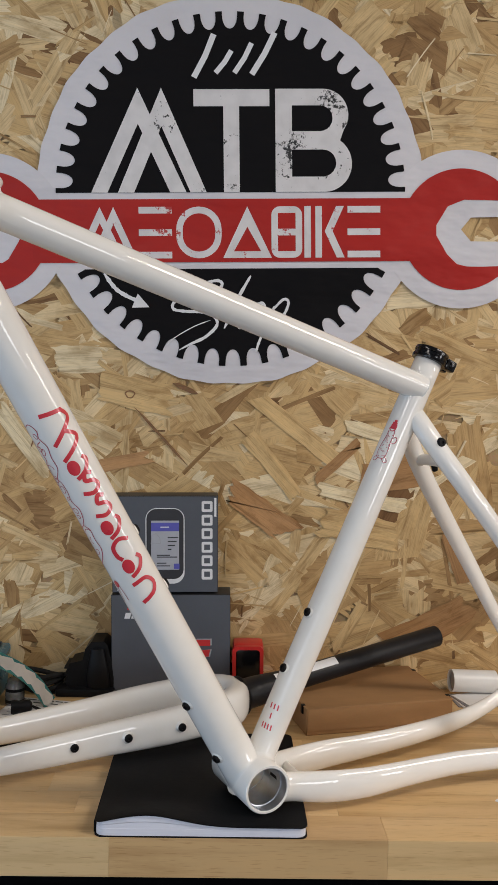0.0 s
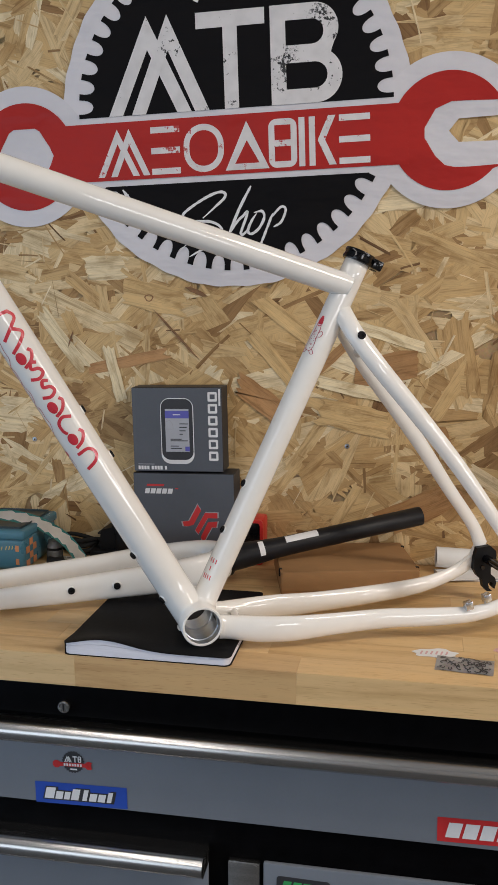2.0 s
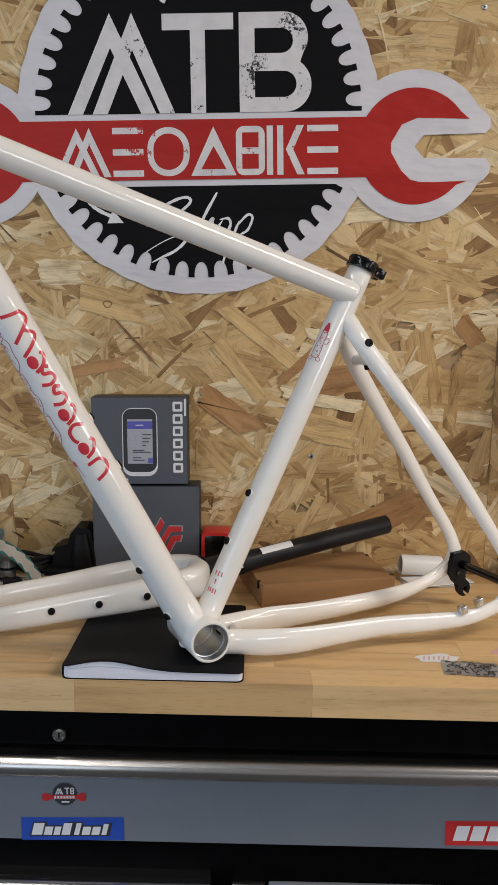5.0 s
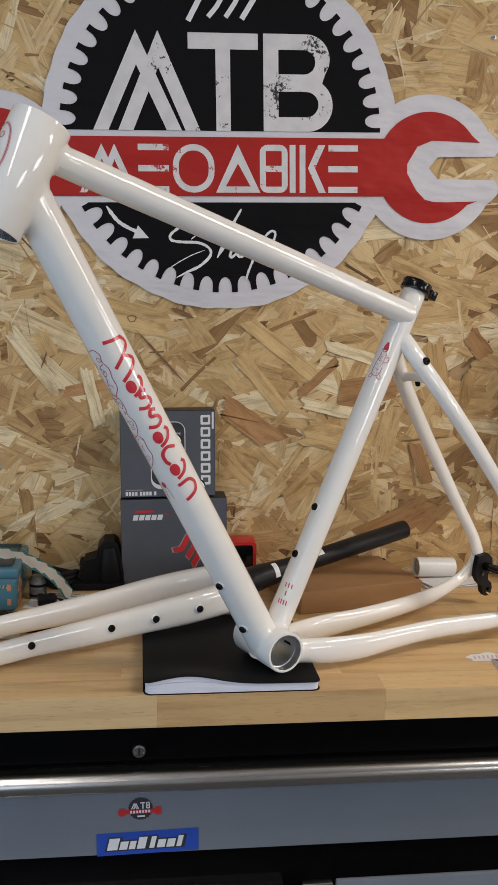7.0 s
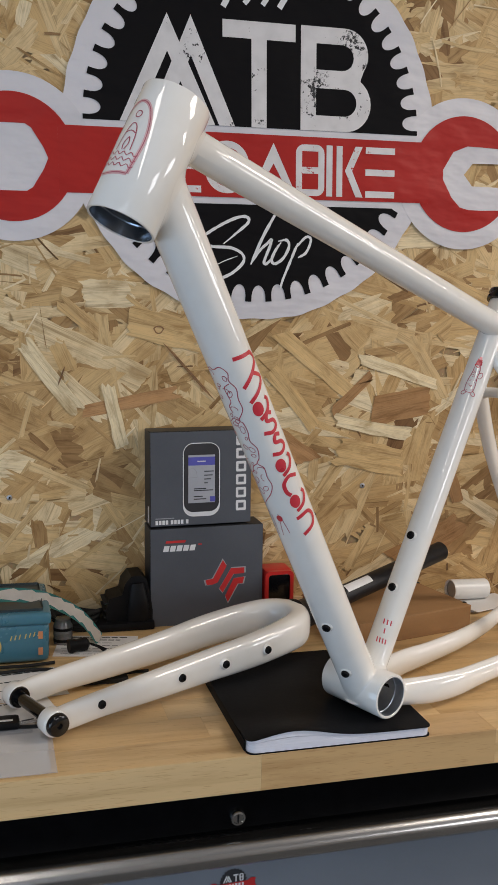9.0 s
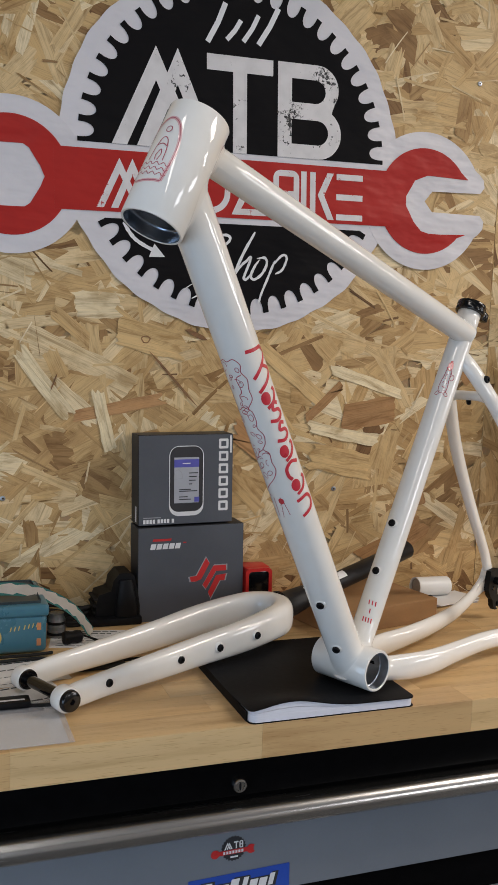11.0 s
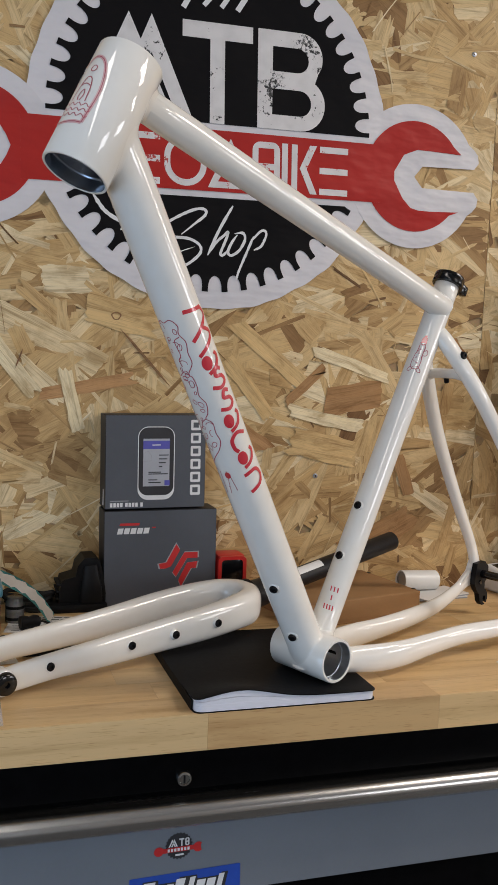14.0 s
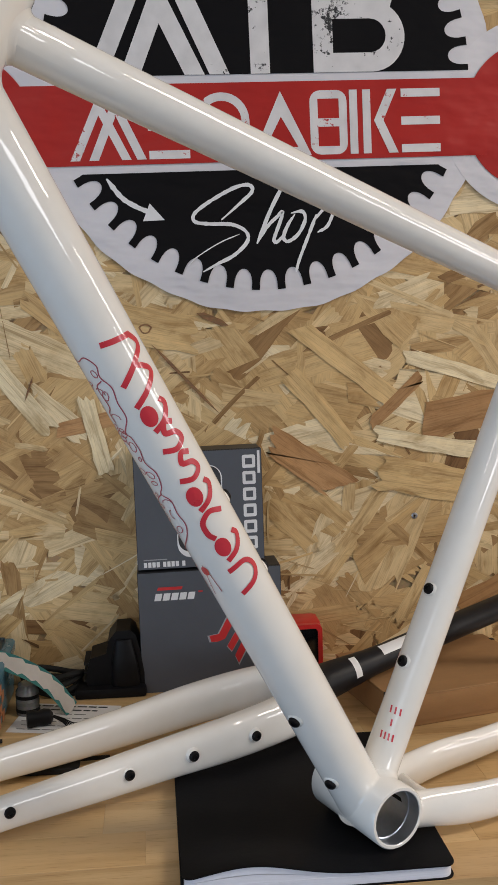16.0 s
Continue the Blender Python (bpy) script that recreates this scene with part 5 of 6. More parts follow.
def carton(name, x0, x1, y0, y1, z0, z1, mat, side_mat, label, yaw=0.0):
    """A closed card carton: body, lid edge and a tuck flap line; returns it and the matrix of its front."""
    at = Vector(((x0 + x1) / 2, (y0 + y1) / 2, z0))
    c = thing(name, at, label, "box")
    m = Matrix.Translation(at) @ Matrix.Rotation(radians(yaw), 4, "Z") @ Matrix.Rotation(radians(-LEAN), 4, "Y") @ Matrix.Translation(-at)
    part("carton", box((x0, y0, z0), (x1, y1, z1), 0.0009, m, 1), side_mat, c)
    part("front_panel", box((x0 + 0.0006, y0 - 0.0004, z0 + 0.0006), (x1 - 0.0006, y0 + 0.0005, z1 - 0.0006), 0.0, m), mat, c)
    part("lid_seam", box((x0 + 0.001, y0 + 0.003, z1 - 0.0002), (x1 - 0.001, y0 + 0.0034, z1 + 0.0002), 0.0, m), BLACK_SATIN, c)
    face = m @ Matrix.Translation((0, y0 - 0.0005, 0)) @ Matrix.Rotation(radians(90), 4, "X")
    return c, face


def printed(c, face, outlines, mat, layer=0, label="", name="printed_bar"):
    return part(name, flat(outlines, 0.0001, face @ Matrix.Translation((0, 0, 0.00012 + 0.00012 * layer))), mat, c, label, smooth=0)


big_box, bf = carton("product_box", -0.2095, -0.0455, -0.0520, -0.0040, TOP, 1.0425, BOX_GREY, BOX_DARK, "dark grey product box with a red emblem")
printed(big_box, bf, [[(-0.188, 1.0215), (-0.160, 1.0215), (-0.1585, 1.0250), (-0.1865, 1.0250)]], RED_INK)
for i in range(5):
    x = -0.1915 + 0.0094 * i
    printed(big_box, bf, [[(x, 1.0095), (x + 0.0076, 1.0095), (x + 0.0096, 1.0178), (x + 0.0020, 1.0178)]], WHITE_INK)
printed(big_box, bf, [rect(-0.141, 1.0170, -0.136, 1.0188), rect(-0.1395, 1.0155, -0.1378, 1.0203)][:1], RED_INK)
# the emblem: bent red bands
E0, E1 = -0.1005, 0.9615


def emblem(pts, mat, layer, k=1.0):
    printed(big_box, bf, [[(E0 + k * x, E1 + k * z) for x, z in pts]], mat, layer, "red emblem band")


for k, mt, ly in ((1.08, GREY_INK, 0), (1.0, RED_INK, 1)):
    emblem([(-0.030, 0.003), (-0.019, 0.0045), (-0.0045, 0.031), (0.001, 0.022), (-0.012, -0.0015), (-0.0205, -0.0045), (-0.028, -0.0045)], mt, ly, k)
    emblem([(-0.0097, -0.0103), (0.0074, 0.0182), (0.0273, 0.0182), (0.0273, 0.0095), (0.0115, 0.0095), (-0.0045, -0.0170)], mt, ly, k)
    emblem([(-0.001, -0.0220), (0.0118, 0.003), (0.0273, 0.0045), (0.025, -0.0055), (0.0176, -0.0055), (0.003, -0.0318)], mt, ly, k)
part("spine_label", box((-0.2100, -0.030, 0.955), (-0.2096, -0.020, 1.005)), GREY_INK, big_box, "grey printed label")

gps_box, gf = carton("product_box", -0.2115, -0.0660, -0.0475, -0.0040, 1.0447, 1.1785, BOX_GREY, BOX_DARK, "grey box with a picture of a small cycle computer", 0.6)
# upright bars on the right edge, and the picture of the device
for i in range(6):
    z = 1.0625 + 0.0188 * i
    printed(gps_box, gf, [round_rect(-0.0885, z, -0.0735, z + 0.0150, 0.002), rect(-0.0850, z + 0.0038, -0.0770, z + 0.0112)], WHITE_INK)
printed(gps_box, gf, [rect(-0.0712, 1.150, -0.0682, 1.176)], WHITE_INK, 1)
for i in range(9):
    x = -0.2045 + 0.0048 * i + (0.0025 if i > 3 else 0) + (0.0025 if i > 7 else 0)
    printed(gps_box, gf, [rect(x, 1.0475, x + 0.0036, 1.0535)], WHITE_INK)
printed(gps_box, gf, [rect(-0.2045, 1.0556, -0.178, 1.0568)], GREY_INK)
printed(gps_box, gf, [round_rect(-0.1655, 1.0570, -0.1120, 1.1620, 0.0155, 8)], WHITE_INK, 0, "white printed rim", "device_picture")
printed(gps_box, gf, [round_rect(-0.1642, 1.0635, -0.1133, 1.1608, 0.0135, 8)], DARK_INK, 1, "black printed bezel", "device_picture")
printed(gps_box, gf, [rect(-0.1578, 1.0765, -0.1195, 1.1447)], SCREEN_PALE, 2, "pale printed map screen", "device_picture")
printed(gps_box, gf, [rect(-0.1578, 1.1300, -0.1195, 1.1418)], SCREEN_BLUE, 3, "blue printed bar", "device_picture")
printed(gps_box, gf, [rect(-0.1265, 1.0775, -0.1190, 1.0850)], SCREEN_BLUE, 3, "", "device_picture")
printed(gps_box, gf, [stroke([(-0.158, 1.113), (-0.157, 1.124), (-0.151, 1.127), (-0.146, 1.121), (-0.145, 1.113), (-0.158, 1.1125)], 0.0007)], GREY_INK, 3, "", "device_picture")
for x0, x1, z in ((-0.135, -0.121, 1.1205), (-0.135, -0.123, 1.1150), (-0.135, -0.125, 1.1095), (-0.135, -0.130, 1.1040), (-0.150, -0.132, 1.0960), (-0.150, -0.122, 1.0935), (-0.150, -0.137, 1.0850), (-0.150, -0.132, 1.0812), (-0.145, -0.133, 1.1350)):
    printed(gps_box, gf, [rect(x0, z, x1, z + 0.0014)], DARK_INK if z < 1.13 else WHITE_INK, 4, "", "device_picture")
part("spine_label", box((-0.2120, -0.036, 1.047), (-0.2116, -0.030, 1.070)), WHITE_INK, gps_box, "white barcode label")

# ---- the small red and black device beside the boxes ----
dev = thing("bike_light", (-0.022, -0.040, TOP), "small black device with a red rubber rim", "bike light")
part("housing", box((-0.0435, -0.052, TOP), (-0.0005, -0.012, 0.9745), 0.006), RED_PLASTIC, dev)
part("rim", flat([round_rect(-0.0215, -0.0365, 0.0215, 0.0365, 0.007), round_rect(-0.0165, -0.0315, 0.0165, 0.0315, 0.005)], 0.007, upright(-0.022, -0.0545, 0.937, 1)), RED_PLASTIC, dev, "red rubber rim")
part("lens", box((-0.0385, -0.0560, 0.9055), (-0.0055, -0.052, 0.9685), 0.0015), BLACK_GLOSS, dev)

# ---- the cardboard box behind the chainstays ----
cb = thing("cardboard_box", (0.145, -0.105, TOP), "flat closed brown cardboard box", "box")
cm = Matrix.Translation((0.048, -0.189, TOP)) @ Matrix.Rotation(radians(13.0), 4, "Z")
part("tray", box((0.0, 0.0, 0.0), (0.199, 0.142, 0.0325), 0.0012, cm, 1), CARD, cb)
part("lid", box((-0.0008, 0.0006, 0.0325), (0.1998, 0.1425, 0.0345), 0.0007, cm, 1), CARD, cb)
part("lid_flap", box((0.002, -0.0012, 0.006), (0.197, -0.0002, 0.0335), 0.0, cm), CARD, cb)
for x, y in ((0.0, 0.012), (0.1985, 0.012), (0.1985, 0.118)):
    part("slot", box((x - 0.0022, y, 0.024), (x + 0.0027, y + 0.006, 0.0352), 0.0005, cm, 1), BLACK_SATIN, cb)
# a white torn scrap on the box
# ---- white roll and thin steel parts beside it ----
rl = thing("white_roll", (0.298, -0.030, TOP), "short white plastic tube on thin leaflets", "tube")
part("tube", lathe((0.266, -0.036, 0.9235), (0.330, -0.030, 0.9205), [(0.002, 0.0135), (0.0, 0.0145), (0.0, 0.0158), (0.0645, 0.0158), (0.0645, 0.0145), (0.062, 0.0135)], 32), WHITE_PLASTIC, rl)
part("tube_inside", lathe((0.266, -0.036, 0.9235), (0.330, -0.030, 0.9205), [(0.004, 0.0), (0.004, 0.0140), (0.060, 0.0140), (0.060, 0.0)], 24), GREY_PLASTIC, rl)
lf = thing("leaflet_stack", (0.315, -0.052, TOP), "thin stack of folded white leaflets", "leaflets")
for i in range(4):
    part("leaflet", box((-0.050, -0.026, 0.0), (0.050, 0.026, 0.0011), 0.0, pose(0.315 + 0.002 * i, -0.050 - 0.001 * i, TOP + 0.0002 + 0.0014 * i, 0, 0, 4 + 5 * i)), PAPER if i % 2 else GREY_INK, lf)

# ---- stickers and a sachet lying at the front ----
st = thing("die_cut_sticker", (0.262, -0.361, TOP), "white die-cut sticker with pink edge lying on the worktop", "sticker")
wob = [(0.026 * math.cos(a) * (1 + 0.10 * math.sin(7 * a)), 0.0135 * math.sin(a) * (1 + 0.16 * math.cos(5 * a))) for a in np.linspace(0, 2 * math.pi, 49)[:-1]]
part("backing", flat([wob], 0.0003, lying(0.262, -0.361, TOP + 0.0004, 4)), WHITE_INK, st, smooth=0)
for i in range(6):
    part("printed_bar", flat([stroke([(-0.018 + 0.006 * i, -0.005), (-0.015 + 0.006 * i, 0.005)], 0.0022)], 0.0001, lying(0.262, -0.361, TOP + 0.0008, 4)), PALE_PINK, st, smooth=0)
sc = thing("die_cut_sticker", (0.345, -0.335, TOP), "small pale pink die-cut sticker lying on the worktop", "sticker")
part("backing", flat([[(0.55 * x, 0.6 * y) for x, y in wob]], 0.0003, lying(0.345, -0.335, TOP + 0.0004, 30)), PALE_PINK, sc, smooth=0)
sa = thing("sachet", (0.295, -0.392, TOP), "small silver sachet with black scrolled print", "sachet")
rows = []
for j, y in enumerate(np.linspace(-0.021, 0.021, 7)):
    rows.append([Vector((x, y, 0.0008 + 0.0045 * (1 - (x / 0.033) ** 2) * (1 - (y / 0.021) ** 2) + 0.0004 * math.sin(200 * x + 90 * y))) for x in np.linspace(-0.033, 0.033, 15)])
bm = grid_skin(bmesh.new(), rows, False)
bmesh.ops.transform(bm, matrix=lying(0.295, -0.392, TOP, -6), verts=bm.verts)
part("pouch", bm, SILVER_PRINT, sa)
rng = random.Random(8)
for i in range(64):
    cx, cy, r = rng.uniform(-0.029, 0.029), rng.uniform(-0.018, 0.018), rng.uniform(0.0012, 0.0040)
    a0 = rng.uniform(0, 360)
    bm = flat([stroke(arc(cx, cy, r, a0, a0 + rng.uniform(150, 300), 9), 0.0011)], 0.0001, Matrix.Identity(4))
    for v in bm.verts:
        v.co.z += 0.0012 + 0.0045 * max(0, 1 - (v.co.x / 0.033) ** 2) * max(0, 1 - (v.co.y / 0.021) ** 2) + 0.0004 * math.sin(200 * v.co.x + 90 * v.co.y)
    bmesh.ops.transform(bm, matrix=lying(0.295, -0.392, TOP, -6), verts=bm.verts)
    part("printed_scroll", bm, DARK_INK, sa, smooth=0)

# ---- left end of the bench: tin, ribbon, cycling mount, papers, cables ----
tin = thing("tin_box", (-0.405, -0.095, TOP), "petrol-blue biscuit tin with a checked orange edge", "tin")
part("tin_body", box((-0.455, -0.158, TOP + 0.002), (-0.3560, -0.030, 0.953), 0.008, None, 3), TIN, tin)
part("tin_lid", box((-0.4575, -0.1605, 0.950), (-0.3535, -0.0275, 0.966), 0.006, None, 3), TIN, tin)
part("lid_top", box((-0.448, -0.150, 0.9655), (-0.363, -0.038, 0.9675), 0.004, None, 2), TIN_DARK, tin, "dark lid picture")
for i in range(4):
    for j in range(3):
        if (i + j) % 2 == 0:
            part("check", box((-0.3557, -0.150 + 0.0125 * j, 0.906 + 0.0105 * i), (-0.3552, -0.1375 + 0.0125 * j, 0.9165 + 0.0105 * i)), ORANGE, tin)
    if i % 2 == 0:
        part("check", box((-0.3695, -0.1586, 0.9115 + 0.0105 * i), (-0.364, -0.1579, 0.921 + 0.0105 * i)), ORANGE, tin)
for i in range(7):
    x = -0.404 + 0.0052 * i + (0.002 if i > 2 else 0)
    part("printed_bar", flat([[(x, 0.932 + 0.0007 * i), (x + 0.0014, 0.932 + 0.0007 * i), (x + 0.0030, 0.938 + 0.0007 * i), (x + 0.0016, 0.938 + 0.0007 * i)]], 0.0002, upright(0, -0.1583, 0)), YELLOW, tin, smooth=0)
part("printed_disc", flat([ring(-0.430, 0.925, 0.016, 30)], 0.0002, upright(0, -0.1583, 0)), YELLOW, tin, "yellow printed disc", smooth=0)
part("printed_disc", flat([ring(-0.430, 0.927, 0.009, 12)], 0.0002, upright(0, -0.1587, 0)), TIN_DARK, tin, smooth=0)

rb = thing("ribbon", (-0.28, -0.095, TOP), "folded cream and teal paper ribbon arching over the tin", "ribbon")
path = spline([(-0.470, -0.120, 0.972), (-0.415, -0.115, 0.978), (-0.370, -0.108, 0.971), (-0.335, -0.102, 0.955), (-0.308, -0.098, 0.934), (-0.286, -0.095, 0.9035)], 8)
for name, w0, w1, lift, mt in (("ribbon_strip", -0.0112, 0.0112, 0.0, TEAL), ("ribbon_print", -0.0090, 0.0090, 0.0005, CREAM)):
    rows = []
    for i, p in enumerate(path):
        a, b = path[max(0, i - 1)], path[min(len(path) - 1, i + 1)]
        t = Vector(b - a).normalized()
        s = Vector((0.25, 0.75, 0.5)) - t * Vector((0.25, 0.75, 0.5)).dot(t)
        s.normalize()
        n = s.cross(t)
        n = n if n.z > 0 else -n
        k = 1.0 if name == "ribbon_strip" else (0.72 + 0.38 * (i % 4) / 3)
        rows.append([Vector(p) + s * (w0 * k) + n * lift, Vector(p) + s * (w1 * k) + n * lift])
    bm = grid_skin(bmesh.new(), rows, False)
    bmesh.ops.solidify(bm, geom=bm.faces[:], thickness=0.0003)
    part(name, bm, mt, rb, smooth=60)

hd = thing("clamp_mount", (-0.245, -0.045, TOP), "black moulded clamp mount standing against the wall", "mount")
body = [[(-0.273, 0.905), (-0.207, 0.905), (-0.207, 0.925), (-0.211, 0.950), (-0.216, 0.970), (-0.222, 0.9755), (-0.238, 0.9750), (-0.247, 0.964), (-0.250, 0.949), (-0.268, 0.944), (-0.272, 0.930)]]
bm = flat(body, 0.045, upright(0, -0.030, 0))
bmesh.ops.bevel(bm, geom=[e for e in bm.edges if len(e.link_faces) == 2 and e.calc_face_angle(0) > 0.9 and abs(e.verts[0].co.y - e.verts[1].co.y) < 0.001], offset=0.005, segments=3, affect="EDGES")
part("shell", bm, BLACK_SATIN, hd, smooth=40)
part("front_plate", sweep([(-0.228, -0.056, 0.912, 0.016, 0.005), (-0.229, -0.058, 0.935, 0.015, 0.007), (-0.230, -0.056, 0.966, 0.009, 0.004)], (1, 0, 0), 24), BLACK_SATIN, hd)
part("foot", box((-0.286, -0.064, TOP), (-0.205, -0.008, 0.912), 0.004), BLACK_SATIN, hd)
for z in (0.922, 0.932, 0.942):
    part("rib", box((-0.2755, -0.0515, z - 0.006), (-0.262, -0.010, z - 0.003), 0.0008), RUBBER, hd)

# dark coil and small parts behind the ribbon
co = thing("cable_coil", (-0.315, -0.035, TOP), "coiled black cable lying behind the ribbon", "cable")
for i in range(4):
    part("turn", cable([(-0.312 + (0.028 + 0.002 * i) * math.cos(a), -0.035 + 0.018 * math.sin(a), TOP + 0.004 + 0.006 * i + 0.004 * math.sin(2 * a + i)) for a in np.linspace(0, 2 * math.pi, 13)], 0.0035), RUBBER, co)
jar = thing("small_jar", (-0.334, -0.090, TOP), "small smoky plastic jar with a banded label", "jar")
part("jar_body", lathe((-0.334, -0.090, TOP), (-0.334, -0.090, 0.935), [(0.0, 0.010), (0.001, 0.0125), (0.026, 0.0125), (0.030, 0.010), (0.034, 0.010), (0.035, 0.008)], 28, (True, True)), SMOKY_PLASTIC, jar)
for i in range(3):
    part("printed_band", lathe((-0.334, -0.090, 0.904 + 0.0075 * i), (-0.334, -0.090, 0.909 + 0.0075 * i), [(0, 0.0127), (0.004, 0.0127)], 28), BLACK_SATIN if i % 2 == 0 else SMOKY_PLASTIC, jar)
kn = thing("brush_cap", (-0.318, -0.128, TOP), "black ribbed plastic cap with wire bristles", "cap")
part("cap", lathe((-0.330, -0.130, 0.9095), (-0.302, -0.124, 0.9095), [(0.0, 0.004), (0.0, 0.0085), (0.004, 0.0095), (0.012, 0.0075), (0.018, 0.0090), (0.024, 0.008), (0.027, 0.004)], 20, (True, True)), BLACK_SATIN, kn)
for i in range(5):
    part("bristle", cable([(-0.303, -0.125 - 0.001 * i, 0.9105), (-0.292, -0.128 - 0.0025 * i, 0.9075), (-0.281 - 0.001 * i, -0.133 - 0.003 * i, 0.9035)], 0.0006, 6), BLACK_SATIN, kn)


def leaflet(name, x, y, w, h, turn, label, lines, z=0.0003, curl=0.0):
    """A printed sheet of paper with its lines as plain bars."""
    p = thing(name, (x, y, TOP), label, "paper")
    m = lying(x, y, TOP, turn)
    part("sheet", box((-w / 2, -h / 2, z), (w / 2, h / 2, z + 0.0003), 0.0, m), PAPER, p)
    rg = random.Random(int(abs(x) * 1000))
    for j in range(lines):
        yy = h * (0.40 - 0.8 * j / max(1, lines - 1))
        tall = 0.0030 if j < 2 else 0.0012
        x0 = -w * rg.uniform(0.40, 0.44)
        x1 = w * rg.uniform(0.18, 0.42)
        k = x0
        while k < x1:
            e = min(x1, k + rg.uniform(0.006, 0.014))
            part("printed_bar", flat([rect(k, yy, e, yy + tall)], 0.0001, m @ Matrix.Translation((0, 0, z + 0.0005))), DARK_INK, p, smooth=0)
            k = e + 0.0022


leaflet("leaflet", -0.292, -0.112, 0.105, 0.075, -12, "white leaflet with dark print lines under the fork", 7)
leaflet("leaflet", -0.405, -0.225, 0.120, 0.085, 8, "white leaflet with grey print lines on the worktop", 4, 0.0006)
leaflet("leaflet", -0.400, -0.300, 0.085, 0.060, 14, "small white leaflet half under a plastic sleeve", 2, 0.0012)
sv = thing("plastic_sleeve", (-0.420, -0.375, TOP), "clear plastic sleeve holding a white card", "sleeve")
part("sleeve", box((-0.4780, -0.4425, TOP + 0.0018), (-0.3660, -0.3230, TOP + 0.0022), 0.0, None), CLEAR_BAG, sv)
part("card", box((-0.4770, -0.4380, TOP + 0.0004), (-0.3715, -0.3330, TOP + 0.0012), 0.0, None), PAPER, sv)
part("printed_bar", box((-0.470, -0.352, TOP + 0.00125), (-0.385, -0.339, TOP + 0.0014)), GREY_INK, sv)
multi = thing("multi_tool", (-0.430, -0.335, TOP), "black folding tool in a pouch", "tool")
part("handle", box((-0.470, -0.345, TOP + 0.0024), (-0.398, -0.322, TOP + 0.011), 0.004), BLACK_SATIN, multi)
part("printed_bar", box((-0.435, -0.340, TOP + 0.0110), (-0.405, -0.336, TOP + 0.0112)), WHITE_INK, multi)
for n, pts in enumerate(([(-0.60, -0.27, 0.905), (-0.47, -0.300, 0.9035), (-0.43, -0.322, 0.9045), (-0.395, -0.340, 0.9035), (-0.345, -0.338, 0.9032), (-0.305, -0.310, 0.9032), (-0.275, -0.285, 0.9032)],
                         [(-0.60, -0.20, 0.9035), (-0.46, -0.192, 0.9045), (-0.415, -0.190, 0.9045), (-0.37, -0.185, 0.9035), (-0.32, -0.200, 0.9032), (-0.28, -0.215, 0.9032), (-0.24, -0.215, 0.9032)],
                         [(-0.60, -0.16, 0.9035), (-0.47, -0.172, 0.9045), (-0.42, -0.173, 0.9045), (-0.38, -0.172, 0.9040), (-0.35, -0.165, 0.9032)])):
    solid("cable", cable(pts, 0.0021), RUBBER, "thin black cable lying on the worktop", "cable", group="cables on the bench")
pd = thing("black_pad", (-0.300, -0.225, TOP), "small black rubber pad under the fork", "pad")
part("pad", box((-0.335, -0.240, TOP + 0.0003), (-0.268, -0.210, TOP + 0.0065), 0.002, None, 2), RUBBER, pd)

# ---- right end: shelf with bottles, meter, charger ----
sh = thing("wall_shelf", (0.62, -0.07, 1.09), "small wooden shelf on an angled pine bracket", "shelf")
part("board", box((0.430, -0.150, 1.203), (0.95, -0.002, 1.2245), 0.001), OSB_BASE, sh, "strand board shelf")
part("shelf_edge", box((0.4295, -0.1515, 1.2035), (0.95, -0.1500, 1.2240)), BATTEN_WOOD, sh)
for x in (0.452, 0.86):
    br = part("bracket", box((x, -0.024, 1.022), (x + 0.045, -0.002, 1.203), 0.001), BATTEN_WOOD, sh, "pine bracket")
    part("arm", box((x, -0.140, 1.180), (x + 0.045, -0.024, 1.203), 0.001), BATTEN_WOOD, br)
    part("brace", box((-0.0215, -0.078, -0.009), (0.0215, 0.078, 0.009), 0.001, pose(x + 0.0225, -0.074, 1.130, -45, 0, 0)), BATTEN_WOOD, br)
    for z in (1.045, 1.165):
        part("screw_head", lathe((x + 0.022, -0.0235, z), (x + 0.022, -0.0262, z), [(0, 0.0045), (0.0016, 0.0045), (0.0026, 0.003), (0.0026, 0.0)], 16), BLACK_SATIN, br)


def bottle(name, x, y, z, r, h, neck, mats, label, category):
    b = thing(name, (x, y, z), label, category)
    part("bottle", lathe((x, y, z), (x, y, z + h), [(0, r * 0.9), (0.002, r), (h * 0.94, r), (h * 0.985, r * 0.9), (h, r * 0.6)], 32, (True, True)), mats[0], b)
    part("cap", lathe((x, y, z + h), (x, y, z + h + neck), [(-0.002, r * 0.86), (0.0, r * 0.88), (neck * 0.9, r * 0.84), (neck, r * 0.7)], 28, (True, True)), mats[1], b)
    return b


bottle("paint_pen", 0.452, -0.052, 1.2245, 0.0112, 0.064, 0.036, (GREY_PLASTIC, BLACK_GLOSS), "grey touch-up paint pen with a black cap", "paint pen")
can = bottle("spray_can", 0.507, -0.055, 1.2245, 0.0205, 0.122, 0.018, (BLACK_GLOSS, WHITE_PLASTIC), "black spray can with a white cap", "spray can")
part("label_band", lathe((0.507, -0.055, 1.2245), (0.507, -0.055, 1.35), [(0.076, 0.0207), (0.083, 0.0207)], 32), CREAM, can)
for i in range(5):
    z = 1.332 if i < 3 else 1.292
    part("printed_bar", box((0.492 + 0.008 * (i % 3), -0.0765, z), (0.497 + 0.008 * (i % 3), -0.0745, z + 0.006)), WHITE_INK, can)
